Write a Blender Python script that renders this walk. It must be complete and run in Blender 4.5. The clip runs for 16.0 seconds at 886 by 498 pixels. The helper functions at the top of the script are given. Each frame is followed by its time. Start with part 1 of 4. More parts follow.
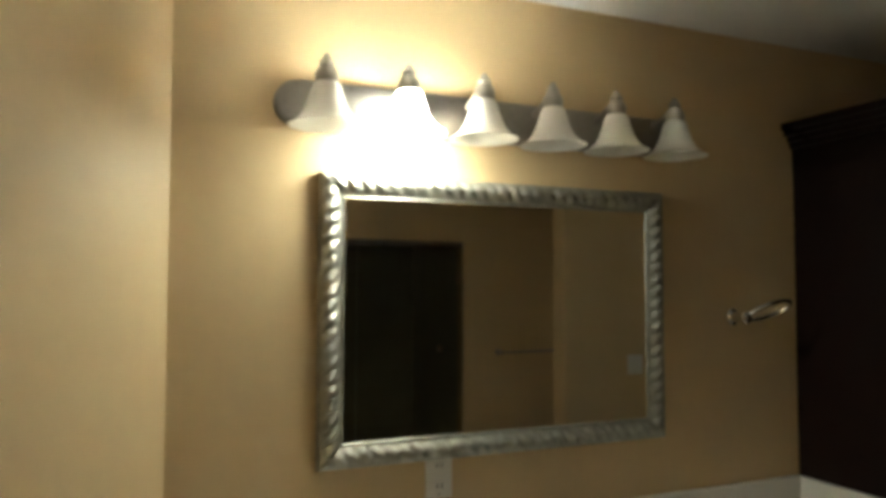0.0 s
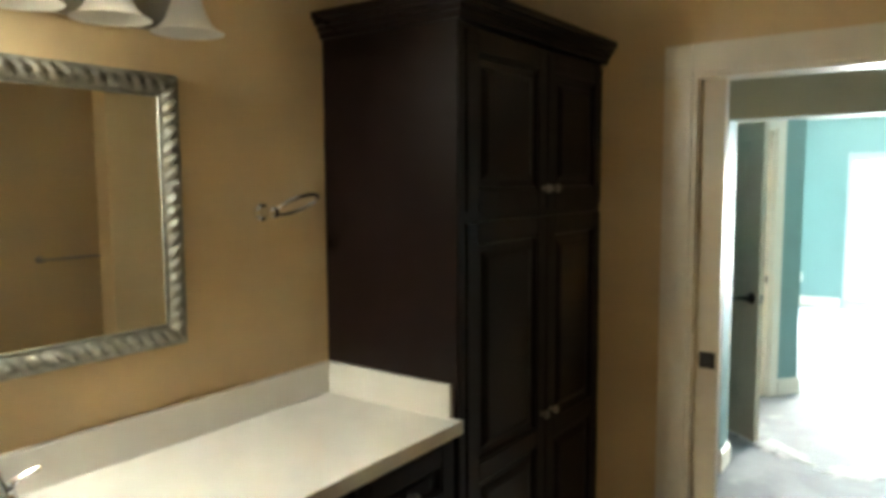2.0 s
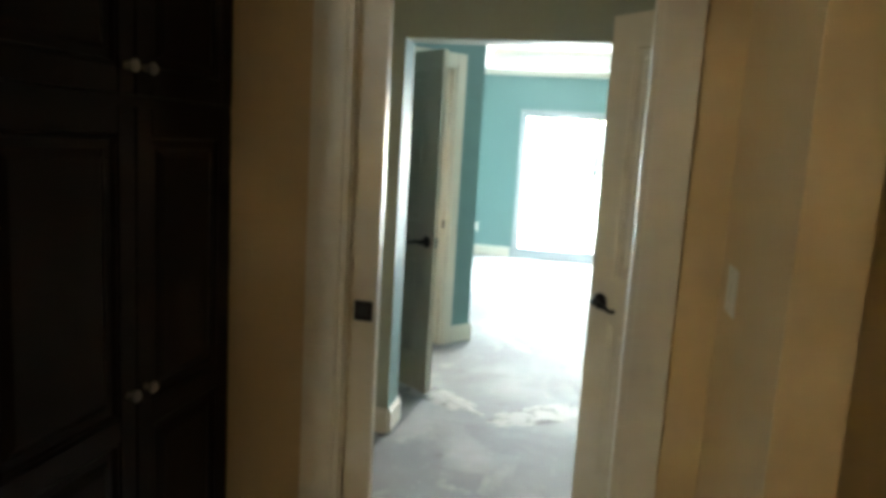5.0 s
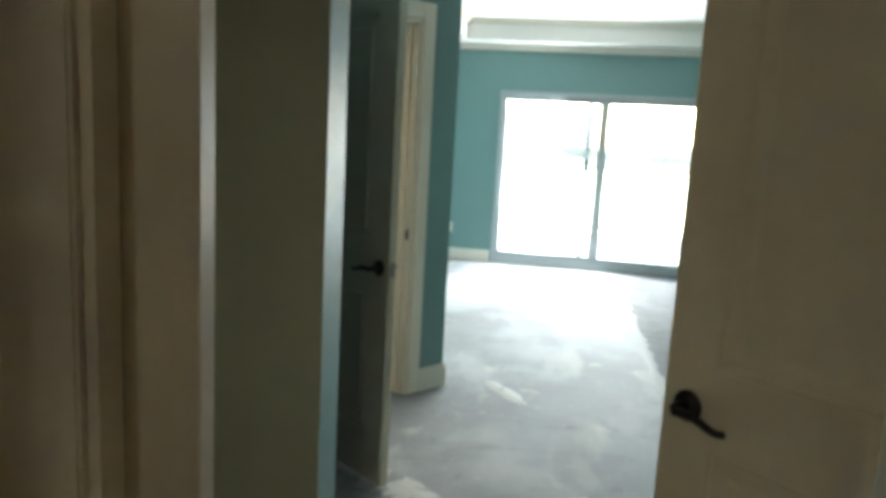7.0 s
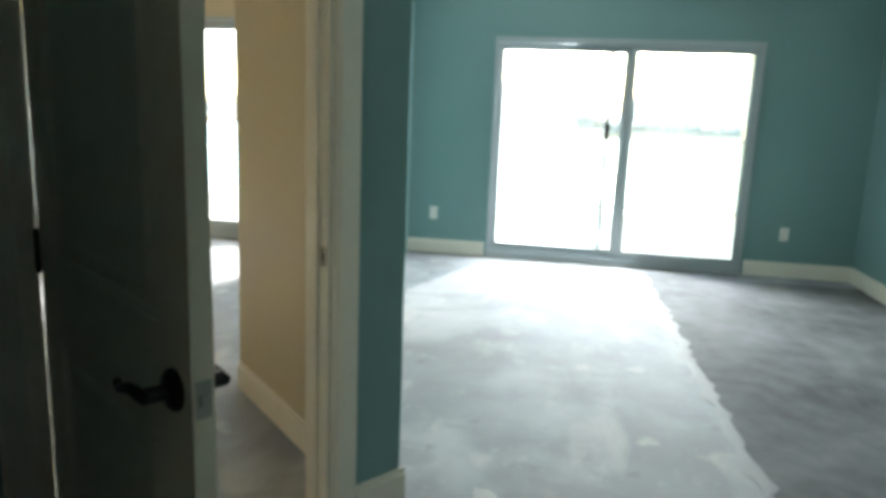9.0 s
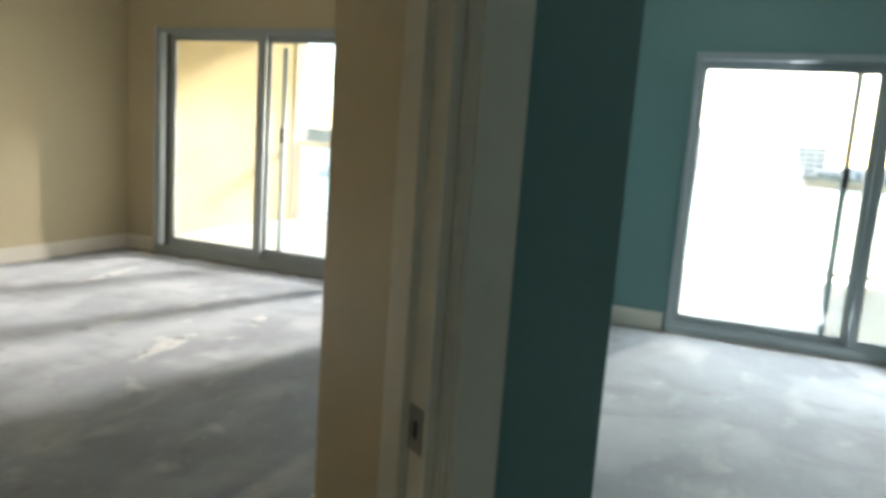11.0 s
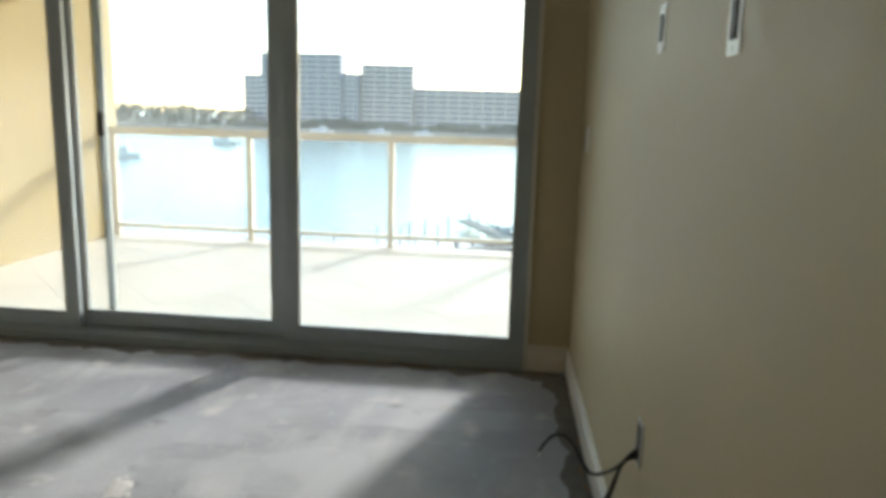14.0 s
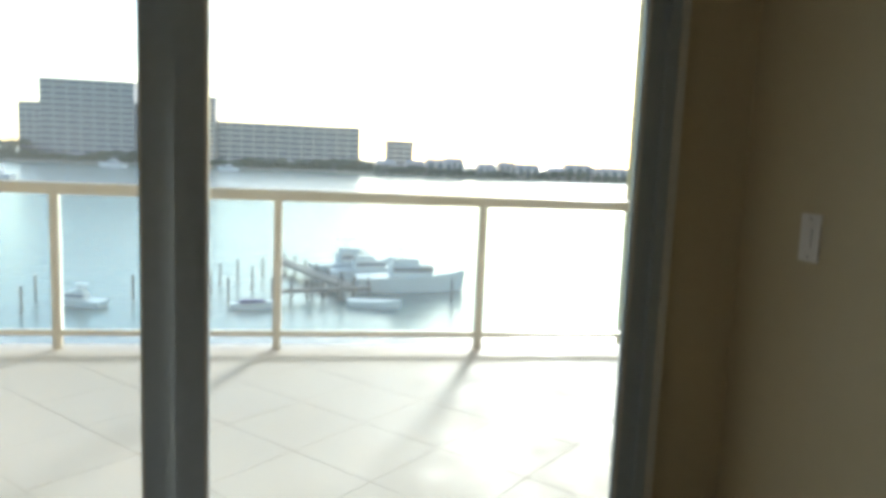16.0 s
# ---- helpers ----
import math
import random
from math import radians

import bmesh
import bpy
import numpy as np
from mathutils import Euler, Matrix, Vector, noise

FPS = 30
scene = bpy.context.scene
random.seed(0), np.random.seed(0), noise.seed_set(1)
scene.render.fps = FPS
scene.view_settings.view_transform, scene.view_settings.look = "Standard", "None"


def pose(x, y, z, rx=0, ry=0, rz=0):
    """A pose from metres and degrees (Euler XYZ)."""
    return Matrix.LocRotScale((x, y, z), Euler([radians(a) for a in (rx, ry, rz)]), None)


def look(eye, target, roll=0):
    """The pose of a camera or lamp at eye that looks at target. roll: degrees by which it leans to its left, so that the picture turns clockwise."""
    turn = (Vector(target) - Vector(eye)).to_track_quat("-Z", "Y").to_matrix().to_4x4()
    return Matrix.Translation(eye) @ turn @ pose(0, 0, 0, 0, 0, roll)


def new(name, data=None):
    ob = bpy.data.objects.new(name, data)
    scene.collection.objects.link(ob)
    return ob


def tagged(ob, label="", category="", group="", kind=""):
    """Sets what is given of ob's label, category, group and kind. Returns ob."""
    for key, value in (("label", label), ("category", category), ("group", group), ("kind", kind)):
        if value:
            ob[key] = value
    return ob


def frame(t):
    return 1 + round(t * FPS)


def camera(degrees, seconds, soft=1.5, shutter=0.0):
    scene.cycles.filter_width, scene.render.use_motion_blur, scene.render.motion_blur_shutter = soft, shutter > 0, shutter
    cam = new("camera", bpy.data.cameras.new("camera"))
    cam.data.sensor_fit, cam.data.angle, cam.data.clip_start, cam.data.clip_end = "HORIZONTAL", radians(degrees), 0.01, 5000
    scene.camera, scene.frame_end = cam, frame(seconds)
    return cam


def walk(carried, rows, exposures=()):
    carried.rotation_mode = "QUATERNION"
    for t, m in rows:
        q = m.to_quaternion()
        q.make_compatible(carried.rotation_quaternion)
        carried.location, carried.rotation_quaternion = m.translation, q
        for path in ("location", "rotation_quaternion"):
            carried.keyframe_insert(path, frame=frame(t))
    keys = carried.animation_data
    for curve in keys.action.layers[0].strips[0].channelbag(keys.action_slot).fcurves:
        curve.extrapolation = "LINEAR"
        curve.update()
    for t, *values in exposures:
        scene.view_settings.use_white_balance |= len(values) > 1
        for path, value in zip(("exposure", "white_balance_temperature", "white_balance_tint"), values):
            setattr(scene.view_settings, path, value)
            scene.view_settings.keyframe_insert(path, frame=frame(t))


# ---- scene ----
cam = camera(63.3, 16.0, soft=4.5)
EXPOSURES = [(0.0, 4.3), (0.5, 5.25), (1.0, 5.55), (1.5, 5.65), (2.0, 5.75), (3.0, 5.75), (4.0, 5.35), (5.0, 5.05), (7.5, 3.9), (8.5, 3.7), (9.0, 3.7), (9.5, 3.5), (10.0, 3.2), (12.5, 2.15), (13.5, 2.1), (14.0, 1.8), (14.5, 1.65), (15.0, 1.6), (16.0, 1.25)]
PATH = [
    (0, (-0.009, 0.07, 1.686), (0.769, 1.91, 1.785), 0.1),
    (0.5, (0.026, 0.009, 1.712), (0.994, 1.758, 1.789), -0.1),
    (1, (0.132, -0.007, 1.751), (1.389, 1.547, 1.702), -0.6),
    (1.5, (0.204, 0.049, 1.694), (1.679, 1.397, 1.585), -1.0),
    (2, (0.254, 0.081, 1.678), (1.871, 1.242, 1.489), -0.3),
    (2.5, (0.277, 0.092, 1.648), (1.983, 1.108, 1.413), 2.0),
    (3, (0.306, 0.121, 1.656), (2.08, 1.029, 1.486), 0.3),
    (3.5, (0.323, 0.093, 1.651), (2.177, 0.802, 1.399), -0.5),
    (4, (0.519, 0.089, 1.571), (2.394, 0.698, 1.236), 1.0),
    (4.5, (0.756, 0.068, 1.547), (2.654, 0.617, 1.235), 3.8),
    (5, (0.964, 0.164, 1.521), (2.9, 0.569, 1.224), 3.4),
    (7.5, (2.729, 0.429, 1.446), (4.682, 0.733, 1.137), 3.4),
    (8, (3.176, 0.471, 1.408), (5.145, 0.696, 1.135), 3.6),
    (8.5, (3.678, 0.523, 1.378), (5.641, 0.736, 1.059), 1.0),
    (9, (4.091, 0.548, 1.371), (6.025, 0.872, 0.982), 2.2),
    (9.5, (4.457, 0.644, 1.368), (6.389, 1.032, 1.028), 3.6),
    (10, (4.806, 0.684, 1.352), (6.655, 1.363, 1.006), 5.3),
    (10.8, (5.20, 0.85, 1.30), (7.03, 1.57, 0.98), 4.3),
    (11.7, (5.67, 1.185, 1.27), (7.52, 1.875, 1.04), 2.8),
    (12.5, (6.119, 1.629, 1.303), (8.003, 2.263, 1.085), 1.9),
    (13, (6.486, 1.867, 1.3), (8.355, 2.531, 1.045), 3.7),
    (13.5, (6.748, 2.123, 1.269), (8.661, 2.649, 1.015), 4.1),
    (14, (7.073, 2.4, 1.299), (9.028, 2.616, 0.935), 1.6),
    (14.5, (7.503, 2.673, 1.334), (9.467, 2.9, 1.031), 3.4),
    (15, (7.919, 2.944, 1.343), (9.896, 3.002, 1.044), 2.9),
    (15.5, (8.386, 3.108, 1.358), (10.36, 3.022, 1.05), 3.0),
    (16, (8.851, 3.261, 1.364), (10.811, 2.957, 1.113), 2.4),
]
walk(cam, [(t, look(eye, target, roll)) for t, eye, target, roll in PATH], EXPOSURES)

# ---- world and light ----
SUN_AZ, SUN_EL = -20.5, 21.0          # degrees from +x and above the horizon
world = bpy.data.worlds.new("sky")
scene.world = world
world.use_nodes = True
wn, wl = world.node_tree.nodes, world.node_tree.links
sky = wn.new("ShaderNodeTexSky")
sky.sky_type = "NISHITA"
sky.sun_disc = False
sky.sun_elevation = radians(SUN_EL)
sky.sun_rotation = radians(90 - SUN_AZ)
sky.air_density, sky.dust_density, sky.ozone_density = 1.0, 0.8, 1.0
wl.new(sky.outputs[0], wn["Background"].inputs[0])
wn["Background"].inputs[1].default_value = 0.15
sun_data = bpy.data.lights.new("sun", "SUN")
sun_data.energy, sun_data.angle, sun_data.color = 1.8, radians(7.5), (1.0, 0.975, 0.94)
sun = new("sun", sun_data)
sun_dir = Vector((math.cos(radians(SUN_EL)) * math.cos(radians(SUN_AZ)), math.cos(radians(SUN_EL)) * math.sin(radians(SUN_AZ)), math.sin(radians(SUN_EL))))
sun.matrix_world = look((30, -15, 20), Vector((30, -15, 20)) - sun_dir)
bulb_data = bpy.data.lights.new("bulb_light", "POINT")
bulb_data.energy, bulb_data.shadow_soft_size, bulb_data.color = 0.25, 0.045, (0.94, 1.0, 0.87)
bulb = new("bulb_light", bulb_data)

# daylight of the bright sky, in the openings of the two window doors
for nm, y0, y1, top, watts in (("bedroom_daylight", -0.98, 1.20, 1.95, 12.0), ("cream_room_daylight", 2.42, 5.95, 1.98, 1.2)):
    ad = bpy.data.lights.new(nm, "AREA")
    ad.shape, ad.size, ad.size_y, ad.energy, ad.color = "RECTANGLE", y1 - y0, top - 0.2, watts, (0.88, 0.96, 1.0)
    al = new(nm, ad)
    al.matrix_world = look((10.66, (y0 + y1) / 2, (top + 0.2) / 2), (5.0, (y0 + y1) / 2 + 2.2, (top + 0.2) / 2 - 0.6))


# ---- materials ----
def material(name, color, rough=0.5, metal=0.0, vary=0.08, scale=6.0, bump=0.02, bump_scale=120.0, color2=None, spec=0.5, blotch=1.2):
    """A plain surface with variation at two scales and fine relief."""
    m = bpy.data.materials.new(name)
    m.use_nodes = True
    n, l = m.node_tree.nodes, m.node_tree.links
    b = n["Principled BSDF"]
    co = n.new("ShaderNodeTexCoord")
    big = n.new("ShaderNodeTexNoise")
    big.inputs["Scale"].default_value, big.inputs["Detail"].default_value = blotch, 4
    fine = n.new("ShaderNodeTexNoise")
    fine.inputs["Scale"].default_value, fine.inputs["Detail"].default_value = scale, 8
    mixf = n.new("ShaderNodeMath")
    mixf.operation = "MULTIPLY_ADD"
    mixf.inputs[1].default_value, mixf.inputs[2].default_value = 0.5, 0.0
    add = n.new("ShaderNodeMath")
    add.operation = "MULTIPLY_ADD"
    add.inputs[1].default_value = 0.5
    l.new(co.outputs["Object"], big.inputs["Vector"]), l.new(co.outputs["Object"], fine.inputs["Vector"])
    l.new(big.outputs["Fac"], mixf.inputs[0]), l.new(fine.outputs["Fac"], add.inputs[0]), l.new(mixf.outputs[0], add.inputs[2])
    ramp = n.new("ShaderNodeValToRGB")
    c2 = color2 or tuple(min(1, c * (1 + vary)) for c in color)
    c1 = color if color2 else tuple(c * (1 - vary) for c in color)
    ramp.color_ramp.elements[0].color, ramp.color_ramp.elements[1].color = (*c1, 1), (*c2, 1)
    ramp.color_ramp.elements[0].position, ramp.color_ramp.elements[1].position = 0.35, 0.65
    l.new(add.outputs[0], ramp.inputs[0]), l.new(ramp.outputs[0], b.inputs["Base Color"])
    rr = n.new("ShaderNodeMapRange")
    rr.inputs["From Min"].default_value, rr.inputs["From Max"].default_value = 0.3, 0.7
    rr.inputs["To Min"].default_value, rr.inputs["To Max"].default_value = max(0.02, rough * 0.85), min(1, rough * 1.15)
    l.new(fine.outputs["Fac"], rr.inputs["Value"]), l.new(rr.outputs[0], b.inputs["Roughness"])
    b.inputs["Metallic"].default_value, b.inputs["Specular IOR Level"].default_value = metal, spec
    if bump:
        tex = n.new("ShaderNodeTexNoise")
        tex.inputs["Scale"].default_value, tex.inputs["Detail"].default_value = bump_scale, 4
        bn = n.new("ShaderNodeBump")
        bn.inputs["Strength"].default_value, bn.inputs["Distance"].default_value = min(1, bump * 10), 0.004
        l.new(co.outputs["Object"], tex.inputs["Vector"]), l.new(tex.outputs["Fac"], bn.inputs["Height"]), l.new(bn.outputs[0], b.inputs["Normal"])
    return m


def concrete_floor(name):
    """Bare screed: grey slab, pale patches of levelling compound and darker stains."""
    m = material(name, (0.335, 0.348, 0.365), 0.72, 0, 0.12, 9, 0.05, 60, spec=0.3)
    n, l = m.node_tree.nodes, m.node_tree.links
    b = n["Principled BSDF"]
    co = n["Texture Coordinate"]
    base = b.inputs["Base Color"].links[0].from_socket

    def layer(base, color, scale, lo, hi, detail=6, stretch=(1, 1, 1), amount=1.0, turn=0.0, warp=0.0):
        mp = n.new("ShaderNodeMapping")
        mp.inputs["Scale"].default_value = stretch
        mp.inputs["Rotation"].default_value = (0, 0, turn)
        t = n.new("ShaderNodeTexNoise")
        t.inputs["Scale"].default_value, t.inputs["Detail"].default_value, t.inputs["Distortion"].default_value = scale, detail, warp
        r = n.new("ShaderNodeMapRange")
        r.inputs["From Min"].default_value, r.inputs["From Max"].default_value, r.inputs["To Max"].default_value = lo, hi, amount
        mx = n.new("ShaderNodeMix")
        mx.data_type = "RGBA"
        mx.inputs["B"].default_value = (*color, 1)
        l.new(co.outputs["Object"], mp.inputs[0]), l.new(mp.outputs[0], t.inputs["Vector"]), l.new(t.outputs["Fac"], r.inputs["Value"])
        l.new(r.outputs[0], mx.inputs["Factor"]), l.new(base, mx.inputs["A"])
        return mx.outputs["Result"]

    base = layer(base, (0.245, 0.25, 0.262), 0.8, 0.45, 0.62, 9, warp=0.2, amount=0.75)
    base = layer(base, (0.46, 0.47, 0.485), 1.1, 0.48, 0.64, 10, (1, 1.6, 1), 0.8, 0.5, 0.25)
    base = layer(base, (0.265, 0.27, 0.28), 2.6, 0.52, 0.64, 12, (1.6, 0.7, 1), 0.6, -0.4, 0.6)
    base = layer(base, (0.52, 0.52, 0.50), 1.6, 0.58, 0.7, 12, (0.8, 2.0, 1), 0.6, 0.25, 0.3)
    base = layer(base, (0.58, 0.575, 0.55), 4.5, 0.62, 0.72, 12, amount=0.6)
    base = layer(base, (0.18, 0.17, 0.16), 6.0, 0.64, 0.74, 10, amount=0.55)
    base = layer(base, (0.50, 0.50, 0.49), 22.0, 0.60, 0.72, 6, amount=0.35)
    l.new(base, b.inputs["Base Color"])
    return m


def glass(name, tint=(0.93, 0.97, 0.97), haze=0.0):
    """Clear sheet glass; haze is a light-spreading milky share that imitates glare and distance haze as well as dusty
    panes.
    """
    m = bpy.data.materials.new(name)
    m.use_nodes = True
    n, l = m.node_tree.nodes, m.node_tree.links
    n.remove(n["Principled BSDF"])
    tr, gl, fr, mx = n.new("ShaderNodeBsdfTransparent"), n.new("ShaderNodeBsdfGlossy"), n.new("ShaderNodeFresnel"), n.new("ShaderNodeMixShader")
    tr.inputs[0].default_value = (*tint, 1)
    gl.inputs["Roughness"].default_value = 0.0
    fr.inputs[0].default_value = 1.35
    l.new(fr.outputs[0], mx.inputs[0]), l.new(tr.outputs[0], mx.inputs[1]), l.new(gl.outputs[0], mx.inputs[2])
    if haze:
        veil, film, co, tex, rng = n.new("ShaderNodeBsdfTranslucent"), n.new("ShaderNodeMixShader"), n.new("ShaderNodeTexCoord"), n.new("ShaderNodeTexNoise"), n.new("ShaderNodeMapRange")
        veil.inputs[0].default_value = (0.9, 0.93, 0.95, 1)
        tex.inputs["Scale"].default_value, tex.inputs["Detail"].default_value = 2.5, 6
        rng.inputs["From Min"].default_value, rng.inputs["From Max"].default_value = 0.3, 0.7
        rng.inputs["To Min"].default_value, rng.inputs["To Max"].default_value = haze * 0.7, haze * 1.3
        l.new(co.outputs["Object"], tex.inputs["Vector"]), l.new(tex.outputs["Fac"], rng.inputs["Value"]), l.new(rng.outputs[0], film.inputs[0])
        l.new(mx.outputs[0], film.inputs[1]), l.new(veil.outputs[0], film.inputs[2]), l.new(film.outputs[0], n["Material Output"].inputs[0])
    else:
        l.new(mx.outputs[0], n["Material Output"].inputs[0])
    return m


def plain(name, color, rough=0.3, metal=0.0, emit=None, strength=0.0, trans=0.0):
    m = bpy.data.materials.new(name)
    m.use_nodes = True
    b = m.node_tree.nodes["Principled BSDF"]
    b.inputs["Base Color"].default_value = (*color, 1)
    b.inputs["Roughness"].default_value, b.inputs["Metallic"].default_value, b.inputs["Transmission Weight"].default_value = rough, metal, trans
    if emit:
        b.inputs["Emission Color"].default_value, b.inputs["Emission Strength"].default_value = (*emit, 1), strength
    return m


GOLD = material("gold_wall_paint", (0.645, 0.47, 0.26), 0.55, 0, 0.03, 30, 0.004, 220)
CREAM = material("cream_wall_paint", (0.53, 0.445, 0.28), 0.55, 0, 0.03, 30, 0.004, 220)
SAGE = material("pale_sage_wall_paint", (0.43, 0.45, 0.355), 0.55, 0, 0.03, 30, 0.004, 220)
TEAL = material("teal_wall_paint", (0.17, 0.29, 0.28), 0.5, 0, 0.03, 30, 0.004, 220)
CEIL = material("ceiling_paint", (0.74, 0.72, 0.68), 0.8, 0, 0.03, 40, 0.08, 90)
TRIM = material("white_trim_paint", (0.76, 0.70, 0.60), 0.32, 0, 0.03, 20, 0.01, 200)
DOOR = material("door_paint", (0.70, 0.62, 0.50), 0.35, 0, 0.03, 20, 0.015, 180)
WOOD = material("espresso_wood", (0.012, 0.0056, 0.0046), 0.32, 0, 0.12, 3, 0.0, spec=0.16)
COUNTER = material("white_cultured_marble", (0.78, 0.74, 0.68), 0.22, 0, 0.03, 8, 0.0)
CHROME = plain("chrome", (0.8, 0.8, 0.82), 0.08, 1.0)
NICKEL = material("brushed_nickel", (0.36, 0.33, 0.30), 0.32, 1.0, 0.1, 60, 0.01, 300)
SILVER = material("antique_silver_leaf", (0.27, 0.26, 0.22), 0.48, 0.8, 0.35, 40, 0.05, 150, color2=(0.52, 0.50, 0.43))
BRONZE = material("oil_rubbed_bronze", (0.035, 0.03, 0.03), 0.35, 0.8, 0.2, 40, 0.01, 200)
MIRROR = plain("mirror_glass", (0.82, 0.84, 0.82), 0.01, 1.0)


def frosted(name, color, share, emit=None, strength=0.0):
    """Opal glass: part of the light passes through and is spread."""
    m = plain(name, color, 0.4, 0.0, emit, strength)
    n, l = m.node_tree.nodes, m.node_tree.links
    tl, mx = n.new("ShaderNodeBsdfTranslucent"), n.new("ShaderNodeMixShader")
    tl.inputs[0].default_value = (*color, 1)
    mx.inputs[0].default_value = share
    l.new(n["Principled BSDF"].outputs[0], mx.inputs[1]), l.new(tl.outputs[0], mx.inputs[2]), l.new(mx.outputs[0], n["Material Output"].inputs[0])
    return m


FROST = frosted("frosted_white_glass", (0.82, 0.80, 0.76), 0.4)
LIT = frosted("lit_frosted_glass", (0.93, 0.92, 0.89), 0.7, (0.95, 1.0, 0.87), 5.0)
PLATE = plain("white_plastic", (0.78, 0.75, 0.70), 0.35)
DARK = plain("dark_plastic", (0.02, 0.02, 0.022), 0.45)
SLOT = plain("outlet_slot", (0.08, 0.075, 0.07), 0.6)
ALU = material("grey_aluminium", (0.38, 0.42, 0.43), 0.42, 0.25, 0.06, 30, 0.01, 200)
BEAD = material("pale_frame_bead", (0.62, 0.60, 0.52), 0.5, 0, 0.05, 30, 0.01, 200)
TRACK = material("door_track", (0.12, 0.12, 0.12), 0.5, 0.4, 0.2, 30, 0.02, 200)
# the milky share stands in for glare and distance haze on dusty panes
GLASS = glass("window_glass", haze=0.04)
VEIL_GLASS = glass("veiled_window_glass", haze=0.13)
SHOWER_GLASS = glass("shower_glass", (0.82, 0.82, 0.76))
RAIL_GLASS = glass("rail_glass", (0.88, 0.95, 0.95))
SCREED = concrete_floor("bare_concrete_floor")
TILE = material("bath_floor_tile", (0.45, 0.38, 0.29), 0.4, 0, 0.08, 6, 0.01)
SHOWER_TILE = material("brown_shower_tile", (0.34, 0.29, 0.21), 0.35, 0, 0.15, 6, 0.01)
STUCCO = material("yellow_stucco", (0.50, 0.375, 0.17), 0.9, 0, 0.06, 14, 0.1, 80, blotch=0.8)
STUCCO_TRIM = material("cream_stucco_band", (0.72, 0.60, 0.38), 0.9, 0, 0.05, 14, 0.08, 80)
RAIL = material("cream_rail_paint", (0.74, 0.68, 0.54), 0.4, 0, 0.03, 20, 0.01)
PAVER = material("pale_balcony_tile", (0.64, 0.605, 0.55), 0.6, 0, 0.04, 5, 0.02, 60)
GROUT = material("tile_grout", (0.62, 0.58, 0.52), 0.9, 0, 0.1, 20, 0.02)
CABLE = plain("black_cable", (0.015, 0.015, 0.016), 0.4)


# ---- mesh helpers ----
def box(bm, x0, y0, z0, x1, y1, z1):
    vs = [bm.verts.new(p) for p in ((x0, y0, z0), (x1, y0, z0), (x1, y1, z0), (x0, y1, z0), (x0, y0, z1), (x1, y0, z1), (x1, y1, z1), (x0, y1, z1))]
    for f in ((0, 3, 2, 1), (4, 5, 6, 7), (0, 1, 5, 4), (1, 2, 6, 5), (2, 3, 7, 6), (3, 0, 4, 7)):
        bm.faces.new([vs[i] for i in f])
    return bm


def boxes(*bs, bevel=0.0):
    bm = bmesh.new()
    for b in bs:
        box(bm, *b)
    if bevel:
        bmesh.ops.bevel(bm, geom=bm.edges[:], offset=bevel, segments=2, affect="EDGES", clamp_overlap=True)
    return bm


def lathe(profile, steps=24, closed=False):
    """A turned body round z from (radius, z) pairs."""
    bm = bmesh.new()
    rings = [[bm.verts.new((r * math.cos(2 * math.pi * k / steps), r * math.sin(2 * math.pi * k / steps), z)) for k in range(steps)] for r, z in profile]
    for a, b in zip(rings, rings[1:]):
        for k in range(steps):
            bm.faces.new((a[k], a[(k + 1) % steps], b[(k + 1) % steps], b[k]))
    if not closed:
        bm.faces.new(rings[0][::-1]), bm.faces.new(rings[-1])
    return bm


def tube(points, radius, steps=10):
    """A round bar that follows points."""
    bm, rings = bmesh.new(), []
    pts = [Vector(p) for p in points]
    for i, p in enumerate(pts):
        d = (pts[min(i + 1, len(pts) - 1)] - pts[max(i - 1, 0)]).normalized()
        side = d.cross(Vector((0, 0, 1)) if abs(d.z) < 0.9 else Vector((1, 0, 0))).normalized()
        up = side.cross(d)
        r = radius(i / max(1, len(pts) - 1)) if callable(radius) else radius
        rings.append([bm.verts.new(p + r * (math.cos(2 * math.pi * k / steps) * side + math.sin(2 * math.pi * k / steps) * up)) for k in range(steps)])
    for a, b in zip(rings, rings[1:]):
        for k in range(steps):
            bm.faces.new((a[k], a[(k + 1) % steps], b[(k + 1) % steps], b[k]))
    bm.faces.new(rings[0][::-1]), bm.faces.new(rings[-1])
    return bm


def moved(bm, m):
    bmesh.ops.transform(bm, matrix=m, verts=bm.verts)
    return bm


def mesh_of(name, bm, mats, smooth=False):
    bmesh.ops.recalc_face_normals(bm, faces=bm.faces)
    me = bpy.data.meshes.new(name)
    if smooth:
        for f in bm.faces:
            f.smooth = True
        for e in bm.edges:
            if len(e.link_faces) == 2 and e.calc_face_angle(0) > 0.7:
                e.smooth = False
    bm.to_mesh(me)
    bm.free()
    for m in mats if isinstance(mats, (list, tuple)) else [mats]:
        me.materials.append(m)
    return me


def thing(name, m, label, category, group=""):
    ob = new(name)
    ob.matrix_world = m
    return tagged(ob, label, category, group)


def part(name, bm, mat, parent, label="", smooth=False):
    ob = new(name, mesh_of(name, bm, mat, smooth))
    ob.parent = parent
    return tagged(ob, label)


def solid(name, bm, mat, label, category, group="", kind="", smooth=False):
    return tagged(new(name, mesh_of(name, bm, mat, smooth)), label, category, group, kind)


def structure(name, bm, mat, label, category):
    return solid(name, bm, mat, label, category, kind="structure")


